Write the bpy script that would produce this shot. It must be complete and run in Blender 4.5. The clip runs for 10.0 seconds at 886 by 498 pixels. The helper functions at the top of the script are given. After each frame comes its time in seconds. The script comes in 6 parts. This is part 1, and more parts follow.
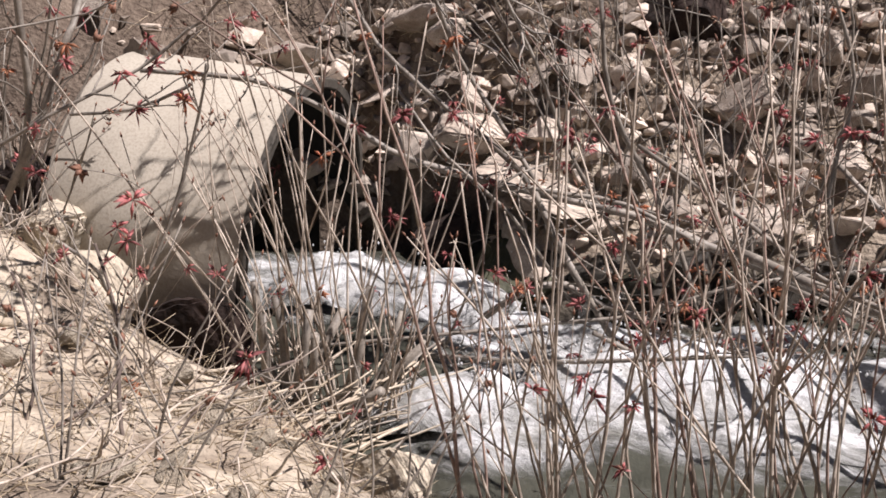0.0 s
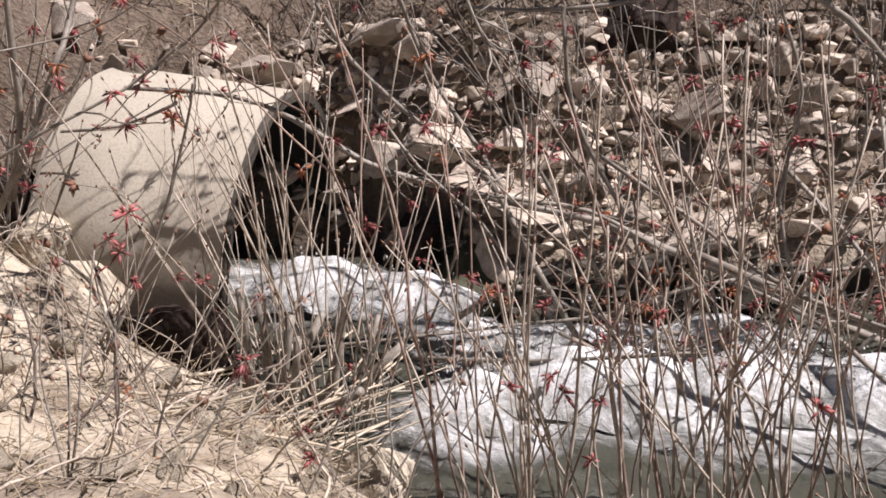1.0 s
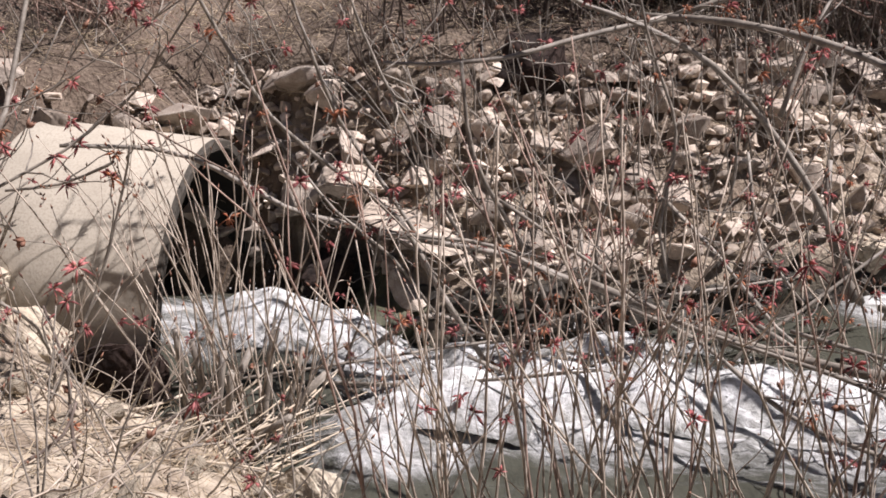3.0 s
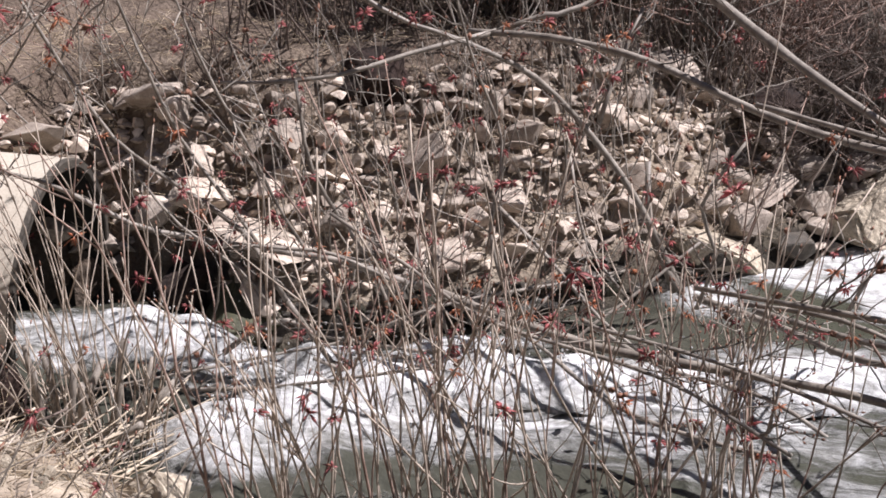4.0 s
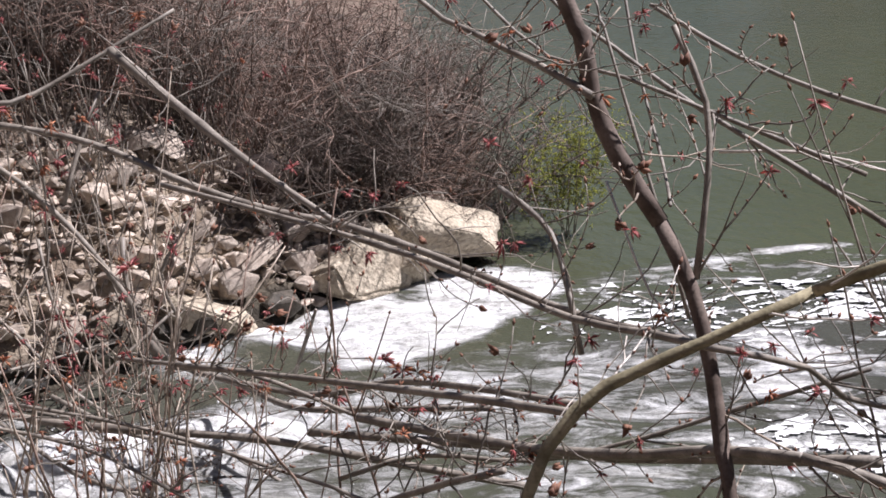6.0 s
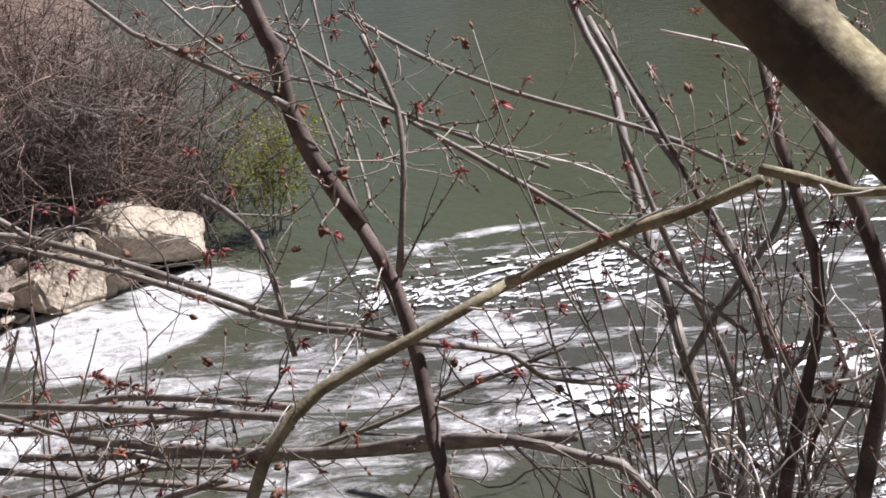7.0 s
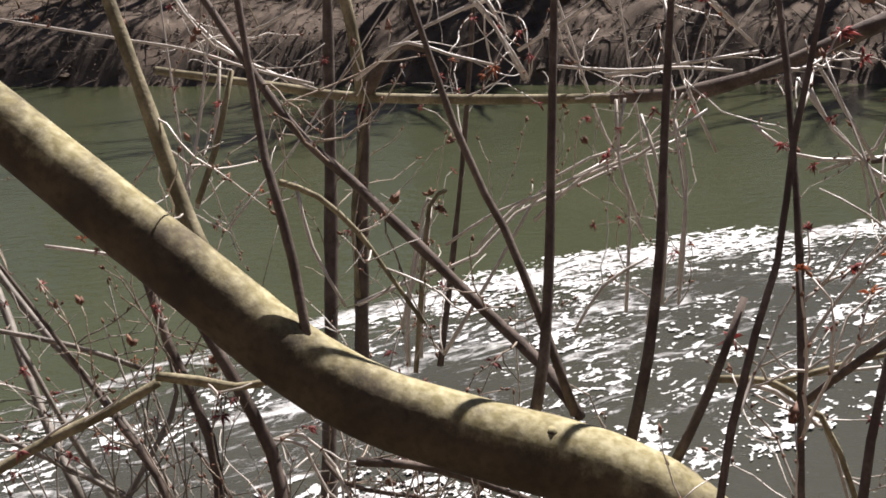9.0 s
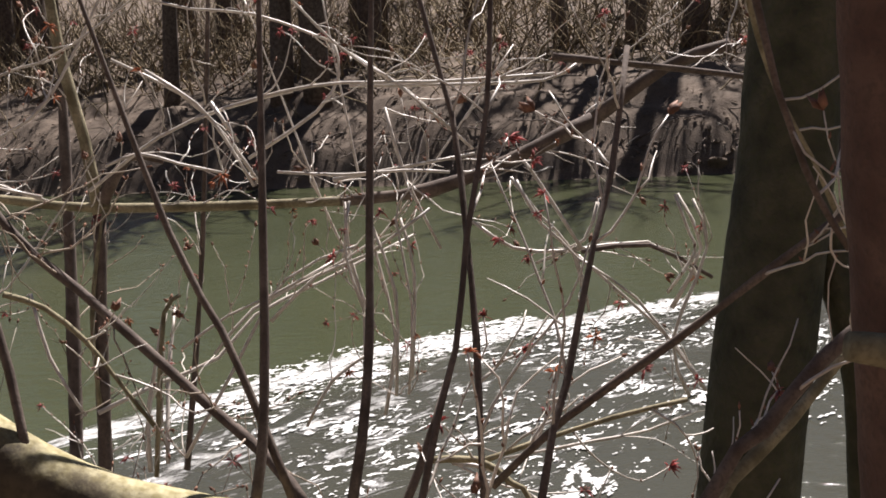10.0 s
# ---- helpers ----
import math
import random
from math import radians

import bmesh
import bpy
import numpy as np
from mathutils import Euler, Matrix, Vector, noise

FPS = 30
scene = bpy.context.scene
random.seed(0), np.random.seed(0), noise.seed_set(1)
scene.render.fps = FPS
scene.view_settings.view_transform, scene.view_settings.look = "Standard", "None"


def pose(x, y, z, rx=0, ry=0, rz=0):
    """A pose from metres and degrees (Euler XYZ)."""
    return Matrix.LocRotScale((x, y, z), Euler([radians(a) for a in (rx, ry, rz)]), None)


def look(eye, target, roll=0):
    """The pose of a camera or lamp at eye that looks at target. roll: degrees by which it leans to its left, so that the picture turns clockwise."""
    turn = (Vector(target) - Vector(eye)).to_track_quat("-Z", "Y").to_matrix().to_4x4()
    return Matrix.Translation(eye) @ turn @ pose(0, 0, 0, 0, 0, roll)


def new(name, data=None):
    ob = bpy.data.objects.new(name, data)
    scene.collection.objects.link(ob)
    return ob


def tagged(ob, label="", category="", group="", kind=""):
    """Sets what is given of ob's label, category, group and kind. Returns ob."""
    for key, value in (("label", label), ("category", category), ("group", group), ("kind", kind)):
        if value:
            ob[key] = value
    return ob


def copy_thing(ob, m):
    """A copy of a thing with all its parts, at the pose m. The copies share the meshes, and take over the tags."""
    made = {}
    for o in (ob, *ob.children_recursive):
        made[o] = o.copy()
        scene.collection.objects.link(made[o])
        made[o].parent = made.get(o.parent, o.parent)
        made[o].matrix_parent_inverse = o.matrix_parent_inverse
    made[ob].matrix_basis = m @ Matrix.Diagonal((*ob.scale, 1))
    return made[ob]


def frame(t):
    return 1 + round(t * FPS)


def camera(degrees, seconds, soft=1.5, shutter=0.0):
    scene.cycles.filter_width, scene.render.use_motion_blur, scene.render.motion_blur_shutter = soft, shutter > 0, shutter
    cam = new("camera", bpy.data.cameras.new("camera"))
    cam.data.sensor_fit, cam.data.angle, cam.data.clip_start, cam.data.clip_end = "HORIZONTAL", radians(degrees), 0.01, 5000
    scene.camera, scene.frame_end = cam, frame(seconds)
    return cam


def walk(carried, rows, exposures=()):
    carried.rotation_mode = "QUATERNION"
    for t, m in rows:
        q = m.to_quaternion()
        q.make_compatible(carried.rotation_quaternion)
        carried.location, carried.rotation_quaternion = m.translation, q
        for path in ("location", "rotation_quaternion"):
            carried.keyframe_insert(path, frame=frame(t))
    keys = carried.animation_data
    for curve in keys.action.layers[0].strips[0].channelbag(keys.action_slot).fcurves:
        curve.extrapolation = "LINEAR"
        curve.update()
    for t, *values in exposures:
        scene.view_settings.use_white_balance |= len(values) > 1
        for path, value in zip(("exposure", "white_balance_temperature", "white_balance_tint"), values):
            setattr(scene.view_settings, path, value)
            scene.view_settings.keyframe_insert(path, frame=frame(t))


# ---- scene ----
cam = camera(38.2, 10.0, soft=1.7)
# seconds, eye x y z, yaw, pitch, roll
PATH = [
    (0, 0.096, 0.153, 2.586, 2.45, -17.54, -4.14),
    (0.5, 0.080, 0.034, 2.635, 1.40, -17.70, -4.33),
    (1, 0.046, -0.085, 2.683, 0.49, -17.59, -4.26),
    (1.5, 0.003, -0.210, 2.717, -0.55, -17.37, -4.17),
    (2, -0.033, -0.321, 2.773, -1.61, -17.13, -4.07),
    (3.5, 0.068, -0.704, 3.024, -6.31, -17.77, -5.09),
    (4, 0.227, -0.896, 3.087, -9.01, -18.18, -5.29),
    (4.5, 0.462, -1.089, 3.101, -10.85, -18.24, -5.98),
    (5, 0.744, -1.299, 3.112, -14.08, -18.22, -6.18),
    (5.5, 0.888, -1.431, 3.122, -19.69, -17.28, -4.71),
    (5.7, 0.879, -1.461, 3.139, -22.60, -16.90, -4.65),
    (6.8, 0.863, -1.542, 3.229, -37.08, -18.49, -4.96),
    (7, 0.847, -1.556, 3.245, -40.17, -18.57, -4.66),
    (7.5, 0.800, -1.568, 3.308, -48.72, -18.97, -4.19),
    (8, 0.731, -1.594, 3.345, -57.09, -18.40, -4.10),
    (8.5, 0.634, -1.665, 3.395, -64.66, -17.05, -3.53),
    (9, 0.475, -1.773, 3.493, -69.00, -13.22, -3.17),
    (9.5, 0.382, -1.873, 3.521, -74.37, -10.77, -3.11),
    (10, 0.331, -1.999, 3.514, -79.30, -9.29, -3.76),
]
EXPO = 0.83
walk(cam, [(t, pose(x, y, z, 90 + pitch, 0, yaw) @ pose(0, 0, 0, 0, 0, roll)) for t, x, y, z, yaw, pitch, roll in PATH],
     exposures=[(0.0, EXPO, 6100, 20), (2.5, EXPO, 6100, 20), (4.5, EXPO + 0.10, 5850, 20), (7.5, EXPO + 0.08, 5850, 20), (9.0, EXPO + 0.08, 6300, 17), (10.0, EXPO + 0.2, 6350, 17)])

# ---- light ----
SUN_TO = Vector((0.58, -0.12, 0.80)).normalized()
world = bpy.data.worlds.new("sky")
scene.world = world
world.use_nodes = True
wn, wl = world.node_tree.nodes, world.node_tree.links
sky = wn.new("ShaderNodeTexSky")
sky.sky_type, sky.sun_disc = "NISHITA", False
sky.sun_elevation = math.asin(SUN_TO.z)
sky.sun_rotation = math.atan2(SUN_TO.x, SUN_TO.y)
wl.new(sky.outputs[0], wn["Background"].inputs[0])
wn["Background"].inputs[1].default_value = 0.021
lamp = bpy.data.lights.new("sun", "SUN")
lamp.energy, lamp.angle, lamp.color = 5.0, radians(0.6), (1.0, 0.95, 0.87)
sun = new("sun", lamp)
sun.matrix_world = look(SUN_TO * 60, (0, 0, 0))

# ---- materials ----
def mat(name, c1, c2, scale=8.0, rough=0.85, bump=0.3, fine=60.0, c3=None, c3amt=0.35, spec=0.3, isl=0.0, obj=0.0, stretch=(1, 1, 1), bump_d=0.01):
    """Two tones by a coarse noise, a third by a fine one, relief from both."""
    m = bpy.data.materials.new(name)
    m.use_nodes = True
    n, l = m.node_tree.nodes, m.node_tree.links
    b = n["Principled BSDF"]
    tc = n.new("ShaderNodeTexCoord")
    mp = n.new("ShaderNodeMapping")
    mp.inputs["Scale"].default_value = stretch
    l.new(tc.outputs["Object"], mp.inputs[0])
    a = n.new("ShaderNodeTexNoise")
    a.inputs["Scale"].default_value, a.inputs["Detail"].default_value = scale, 6
    f = n.new("ShaderNodeTexNoise")
    f.inputs["Scale"].default_value, f.inputs["Detail"].default_value = fine, 4
    l.new(mp.outputs[0], a.inputs[0]), l.new(mp.outputs[0], f.inputs[0])
    r = n.new("ShaderNodeValToRGB")
    r.color_ramp.elements[0].position, r.color_ramp.elements[1].position = 0.35, 0.65
    r.color_ramp.elements[0].color, r.color_ramp.elements[1].color = (*c1, 1), (*c2, 1)
    l.new(a.outputs[0], r.inputs[0])
    mix = n.new("ShaderNodeMix")
    mix.data_type = "RGBA"
    r2 = n.new("ShaderNodeValToRGB")
    r2.color_ramp.elements[0].position, r2.color_ramp.elements[1].position = 0.45, 0.7
    l.new(f.outputs[0], r2.inputs[0])
    mul = n.new("ShaderNodeMath")
    mul.operation = "MULTIPLY"
    mul.inputs[1].default_value = c3amt
    l.new(r2.outputs[0], mul.inputs[0])
    l.new(mul.outputs[0], mix.inputs[0]), l.new(r.outputs[0], mix.inputs[6])
    mix.inputs[7].default_value = (*(c3 or tuple(v * 0.5 for v in c1)), 1)
    col = mix.outputs[2]
    for amt, kind in ((isl, 0), (obj, 1)):
        if amt:
            src = n.new("ShaderNodeNewGeometry").outputs["Random Per Island"] if kind == 0 else n.new("ShaderNodeObjectInfo").outputs["Random"]
            rng = n.new("ShaderNodeMapRange")
            rng.inputs[3].default_value, rng.inputs[4].default_value = 1 - amt, 1 + amt * 0.6
            l.new(src, rng.inputs[0])
            v = n.new("ShaderNodeVectorMath")
            v.operation = "SCALE"
            l.new(col, v.inputs[0]), l.new(rng.outputs[0], v.inputs["Scale"])
            col = v.outputs[0]
    l.new(col, b.inputs["Base Color"])
    b.inputs["Roughness"].default_value = rough
    b.inputs["Specular IOR Level"].default_value = spec
    if bump:
        add = n.new("ShaderNodeMath")
        l.new(a.outputs[0], add.inputs[0]), l.new(f.outputs[0], add.inputs[1])
        bp = n.new("ShaderNodeBump")
        bp.inputs["Strength"].default_value, bp.inputs["Distance"].default_value = bump, bump_d
        l.new(add.outputs[0], bp.inputs["Height"]), l.new(bp.outputs[0], b.inputs["Normal"])
    return m


def water_mat():
    m = bpy.data.materials.new("water")
    m.use_nodes = True
    n, l = m.node_tree.nodes, m.node_tree.links
    b = n["Principled BSDF"]
    tc = n.new("ShaderNodeTexCoord")
    at = n.new("ShaderNodeAttribute")
    at.attribute_name = "foam"
    # streaky foam: noise drawn out across the view of the plume
    mp = n.new("ShaderNodeMapping")
    mp.inputs["Scale"].default_value = (0.85, 2.1, 1.0)
    turned = n.new("ShaderNodeMapping")
    turned.inputs["Rotation"].default_value = (0, 0, radians(38))
    l.new(tc.outputs["Object"], turned.inputs[0])
    l.new(turned.outputs[0], mp.inputs[0])
    a = n.new("ShaderNodeTexNoise")
    a.inputs["Scale"].default_value, a.inputs["Detail"].default_value, a.inputs["Roughness"].default_value = 2.6, 10, 0.72
    a.inputs["Distortion"].default_value = 0.9
    l.new(mp.outputs[0], a.inputs[0])
    s = n.new("ShaderNodeMath")
    s.operation = "ADD"
    l.new(a.outputs[0], s.inputs[0]), l.new(at.outputs["Fac"], s.inputs[1])
    r = n.new("ShaderNodeMapRange")
    r.interpolation_type = "SMOOTHSTEP"
    sf = n.new("ShaderNodeAttribute")
    sf.attribute_name = "churned"
    lo, hi = n.new("ShaderNodeMapRange"), n.new("ShaderNodeMapRange")
    lo.inputs[3].default_value, lo.inputs[4].default_value = 0.94, 0.89
    hi.inputs[3].default_value, hi.inputs[4].default_value = 1.08, 1.27
    l.new(sf.outputs["Fac"], lo.inputs[0]), l.new(sf.outputs["Fac"], hi.inputs[0])
    l.new(lo.outputs[0], r.inputs[1]), l.new(hi.outputs[0], r.inputs[2])
    l.new(s.outputs[0], r.inputs[0])
    # water body: murky green-grey
    w = n.new("ShaderNodeTexNoise")
    w.inputs["Scale"].default_value = 0.35
    l.new(tc.outputs["Object"], w.inputs[0])
    rc = n.new("ShaderNodeValToRGB")
    rc.color_ramp.elements[0].color, rc.color_ramp.elements[1].color = (0.049, 0.056, 0.029, 1), (0.066, 0.073, 0.037, 1)
    l.new(w.outputs[0], rc.inputs[0])
    mix = n.new("ShaderNodeMix")
    mix.data_type = "RGBA"
    br = n.new("ShaderNodeMix")
    br.data_type = "RGBA"
    br.inputs[7].default_value = (0.056, 0.056, 0.043, 1)
    silt = n.new("ShaderNodeAttribute")
    silt.attribute_name = "silt"
    l.new(silt.outputs["Fac"], br.inputs[0]), l.new(rc.outputs[0], br.inputs[6])
    l.new(r.outputs[0], mix.inputs[0]), l.new(br.outputs[2], mix.inputs[6])
    fn = n.new("ShaderNodeTexNoise")
    fn.inputs["Scale"].default_value, fn.inputs["Detail"].default_value, fn.inputs["Roughness"].default_value = 5.0, 10, 0.75
    l.new(mp.outputs[0], fn.inputs[0])
    fr = n.new("ShaderNodeValToRGB")
    fr.color_ramp.elements[0].position, fr.color_ramp.elements[1].position = 0.36, 0.62
    fr.color_ramp.elements[0].color, fr.color_ramp.elements[1].color = (0.36, 0.35, 0.31, 1), (0.88, 0.88, 0.87, 1)
    l.new(fn.outputs[0], fr.inputs[0])
    sp = n.new("ShaderNodeTexNoise")
    sp.inputs["Scale"].default_value, sp.inputs["Detail"].default_value, sp.inputs["Roughness"].default_value = 24.0, 6, 0.75
    l.new(tc.outputs["Object"], sp.inputs[0])
    spr = n.new("ShaderNodeMapRange")
    spr.inputs[1].default_value, spr.inputs[2].default_value, spr.inputs[3].default_value = 0.36, 0.56, 0.62
    l.new(sp.outputs[0], spr.inputs[0])
    sc = n.new("ShaderNodeVectorMath")
    sc.operation = "SCALE"
    l.new(fr.outputs[0], sc.inputs[0]), l.new(spr.outputs[0], sc.inputs["Scale"])
    l.new(sc.outputs[0], mix.inputs[7])
    sub = n.new("ShaderNodeMath")
    sub.operation = "MULTIPLY"
    sub.inputs[1].default_value = 0.35
    l.new(r.outputs[0], sub.inputs[0]), l.new(sub.outputs[0], b.inputs["Subsurface Weight"])
    b.inputs["Subsurface Radius"].default_value, b.inputs["Subsurface Scale"].default_value = (1.0, 1.0, 1.0), 0.05
    l.new(mix.outputs[2], b.inputs["Base Color"])
    rr = n.new("ShaderNodeMapRange")
    rr.inputs[3].default_value, rr.inputs[4].default_value = 0.08, 0.75
    l.new(r.outputs[0], rr.inputs[0]), l.new(rr.outputs[0], b.inputs["Roughness"])
    b.inputs["IOR"].default_value = 1.33
    # ripples
    mp2 = n.new("ShaderNodeMapping")
    mp2.inputs["Rotation"].default_value = (0, 0, radians(20))
    mp2.inputs["Scale"].default_value = (1.8, 1.0, 1.0)
    l.new(tc.outputs["Object"], mp2.inputs[0])
    k = n.new("ShaderNodeTexNoise")
    k.inputs["Scale"].default_value, k.inputs["Detail"].default_value = 4.5, 5
    l.new(mp2.outputs[0], k.inputs[0])
    ad = n.new("ShaderNodeMath")
    ad.operation = "MULTIPLY_ADD"
    ad.inputs[1].default_value = 0.35
    l.new(r.outputs[0], ad.inputs[0]), l.new(k.outputs[0], ad.inputs[2])
    ad2 = n.new("ShaderNodeMath")
    ad2.operation = "MULTIPLY_ADD"
    l.new(sp.outputs[0], ad2.inputs[0]), l.new(r.outputs[0], ad2.inputs[1]), l.new(ad.outputs[0], ad2.inputs[2])
    bp = n.new("ShaderNodeBump")
    bp.inputs["Strength"].default_value, bp.inputs["Distance"].default_value = 0.8, 0.035
    l.new(ad2.outputs[0], bp.inputs["Height"]), l.new(bp.outputs[0], b.inputs["Normal"])
    return m


M_SOIL = mat("bank_soil", (0.070, 0.050, 0.036), (0.145, 0.108, 0.08), 2.2, 0.95, 0.8, 40, (0.22, 0.175, 0.13), 0.45, bump_d=0.03)
def blend_in(m, attribute, c1, c2, scale):
    """Lays a second, noisy colour over a material where an attribute of the mesh asks for it."""
    n, l = m.node_tree.nodes, m.node_tree.links
    b = n["Principled BSDF"]
    old = b.inputs["Base Color"].links[0].from_socket
    at = n.new("ShaderNodeAttribute")
    at.attribute_name = attribute
    tc = n.new("ShaderNodeTexCoord")
    a = n.new("ShaderNodeTexNoise")
    a.inputs["Scale"].default_value, a.inputs["Detail"].default_value = scale, 8
    l.new(tc.outputs["Object"], a.inputs[0])
    r = n.new("ShaderNodeValToRGB")
    r.color_ramp.elements[0].position, r.color_ramp.elements[1].position = 0.38, 0.6
    r.color_ramp.elements[0].color, r.color_ramp.elements[1].color = (*c1, 1), (*c2, 1)
    l.new(a.outputs[0], r.inputs[0])
    mix = n.new("ShaderNodeMix")
    mix.data_type = "RGBA"
    l.new(at.outputs["Fac"], mix.inputs[0]), l.new(old, mix.inputs[6]), l.new(r.outputs[0], mix.inputs[7])
    l.new(mix.outputs[2], b.inputs["Base Color"])


blend_in(M_SOIL, "sand", (0.20, 0.156, 0.113), (0.44, 0.37, 0.28), 4.0)
blend_in(M_SOIL, "wet", (0.020, 0.016, 0.012), (0.055, 0.046, 0.032), 6.0)
M_CONC = mat("pipe_concrete", (0.36, 0.315, 0.25), (0.45, 0.40, 0.32), 2.5, 0.9, 0.25, 90, (0.26, 0.22, 0.17), 0.55, bump_d=0.006)
M_ROCK = mat("riprap_stone", (0.40, 0.325, 0.26), (0.62, 0.53, 0.435), 5.0, 0.9, 0.6, 45, (0.20, 0.16, 0.13), 0.6, obj=0.5, bump_d=0.012)
M_RUBBLE = mat("rubble_stone", (0.37, 0.30, 0.235), (0.58, 0.49, 0.395), 5.0, 0.9, 0.5, 45, (0.16, 0.125, 0.10), 0.5, isl=0.5, bump_d=0.01)
M_TAN = mat("tan_boulder", (0.36, 0.30, 0.22), (0.52, 0.45, 0.345), 4.0, 0.9, 0.9, 30, (0.15, 0.12, 0.09), 0.6, bump_d=0.025)
# Wet stone; the shade of the hollow by the outfall deepens its colour.
M_WET = mat("wet_stone_in_shade", (0.022, 0.020, 0.016), (0.05, 0.045, 0.032), 5.0, 0.55, 0.6, 45, (0.05, 0.055, 0.025), 0.5, bump_d=0.012)
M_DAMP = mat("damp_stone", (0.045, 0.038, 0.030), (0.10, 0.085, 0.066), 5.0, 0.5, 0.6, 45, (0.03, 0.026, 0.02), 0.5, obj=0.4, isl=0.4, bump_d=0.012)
M_BRUSH = mat("brown_brush", (0.16, 0.12, 0.075), (0.33, 0.26, 0.165), 3.0, 0.9, 0, 30, (0.08, 0.075, 0.03), 0.5, isl=0.6)
M_RIM = mat("dark_concrete", (0.035, 0.030, 0.024), (0.085, 0.072, 0.056), 5.0, 0.8, 0.4, 60, (0.02, 0.018, 0.014), 0.6, bump_d=0.006)
M_STRAW = mat("straw_stalk", (0.38, 0.31, 0.22), (0.56, 0.48, 0.37), 14.0, 0.8, 0.2, 120, (0.26, 0.20, 0.14), 0.4, isl=0.3, bump_d=0.002)
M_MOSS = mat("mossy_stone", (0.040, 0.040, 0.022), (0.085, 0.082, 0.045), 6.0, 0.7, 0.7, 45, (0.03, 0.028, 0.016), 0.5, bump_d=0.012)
M_BARK = mat("grey_bark", (0.155, 0.132, 0.105), (0.31, 0.272, 0.222), 14.0, 0.6, 0.5, 120, (0.10, 0.075, 0.06), 0.5, spec=0.5, isl=0.35, bump_d=0.003)
M_DARK = mat("dark_bark", (0.085, 0.062, 0.050), (0.18, 0.14, 0.115), 14.0, 0.85, 0.5, 120, (0.05, 0.04, 0.03), 0.5, isl=0.25, bump_d=0.003)
M_STEM = mat("pale_stem", (0.30, 0.245, 0.19), (0.52, 0.44, 0.355), 20.0, 0.85, 0.2, 150, (0.20, 0.15, 0.11), 0.4, isl=0.4, bump_d=0.002)
M_GRASS = mat("dead_grass", (0.33, 0.26, 0.17), (0.50, 0.41, 0.29), 9.0, 0.9, 0, 60, (0.30, 0.22, 0.13), 0.4, isl=0.35)
# Bark base as dark as the log's shaded underside.
M_LOG = mat("mossy_bark_shaded_below", (0.055, 0.043, 0.03), (0.115, 0.09, 0.055), 7.0, 0.85, 0.5, 40, (0.045, 0.035, 0.024), 0.6, bump_d=0.004)
def lichen_and_shade(m, c1, c2):
    """Yellow-green lichen in ragged patches on the upper side of the bark, painting its lit top and shaded underside.
    """
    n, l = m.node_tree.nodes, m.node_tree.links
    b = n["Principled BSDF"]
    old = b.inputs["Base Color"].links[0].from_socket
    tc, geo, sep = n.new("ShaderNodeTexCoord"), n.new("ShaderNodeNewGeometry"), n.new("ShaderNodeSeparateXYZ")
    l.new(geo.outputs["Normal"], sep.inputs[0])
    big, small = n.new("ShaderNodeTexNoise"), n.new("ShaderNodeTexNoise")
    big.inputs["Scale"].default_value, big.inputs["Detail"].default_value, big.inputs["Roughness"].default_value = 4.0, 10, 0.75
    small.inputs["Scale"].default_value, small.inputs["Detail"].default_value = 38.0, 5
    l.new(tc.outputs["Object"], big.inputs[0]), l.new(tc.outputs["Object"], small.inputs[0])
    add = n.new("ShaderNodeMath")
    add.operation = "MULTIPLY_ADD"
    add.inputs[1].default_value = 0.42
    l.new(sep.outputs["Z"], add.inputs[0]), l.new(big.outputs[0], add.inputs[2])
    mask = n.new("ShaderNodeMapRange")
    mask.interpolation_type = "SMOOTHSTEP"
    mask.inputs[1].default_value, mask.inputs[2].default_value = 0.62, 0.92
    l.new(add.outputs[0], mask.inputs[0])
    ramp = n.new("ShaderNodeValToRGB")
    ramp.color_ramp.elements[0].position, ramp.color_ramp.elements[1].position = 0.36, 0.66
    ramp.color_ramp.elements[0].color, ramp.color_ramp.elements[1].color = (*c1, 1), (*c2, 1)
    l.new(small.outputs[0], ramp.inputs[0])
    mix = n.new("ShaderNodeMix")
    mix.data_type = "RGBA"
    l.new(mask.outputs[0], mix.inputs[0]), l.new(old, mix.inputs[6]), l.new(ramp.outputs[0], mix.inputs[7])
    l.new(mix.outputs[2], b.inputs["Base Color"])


lichen_and_shade(M_LOG, (0.28, 0.24, 0.11), (0.50, 0.45, 0.27))
M_RUSSET = mat("russet_bark", (0.19, 0.12, 0.09), (0.38, 0.27, 0.215), 14.0, 0.8, 0.3, 120, (0.42, 0.35, 0.28), 0.35, isl=0.5, bump_d=0.003)
# Bark colour includes the shade of the backlit trunk.
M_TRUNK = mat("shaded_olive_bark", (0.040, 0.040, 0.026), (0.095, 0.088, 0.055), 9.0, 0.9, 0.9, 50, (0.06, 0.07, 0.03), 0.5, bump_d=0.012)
M_YEL = mat("yellow_green_bark", (0.15, 0.13, 0.075), (0.36, 0.315, 0.20), 12.0, 0.85, 0.6, 90, (0.11, 0.085, 0.05), 0.55, isl=0.2, bump_d=0.004)
M_RED = mat("red_blossom", (0.45, 0.135, 0.13), (0.62, 0.27, 0.25), 30.0, 0.7, 0, 90, (0.32, 0.07, 0.07), 0.4, isl=0.5)
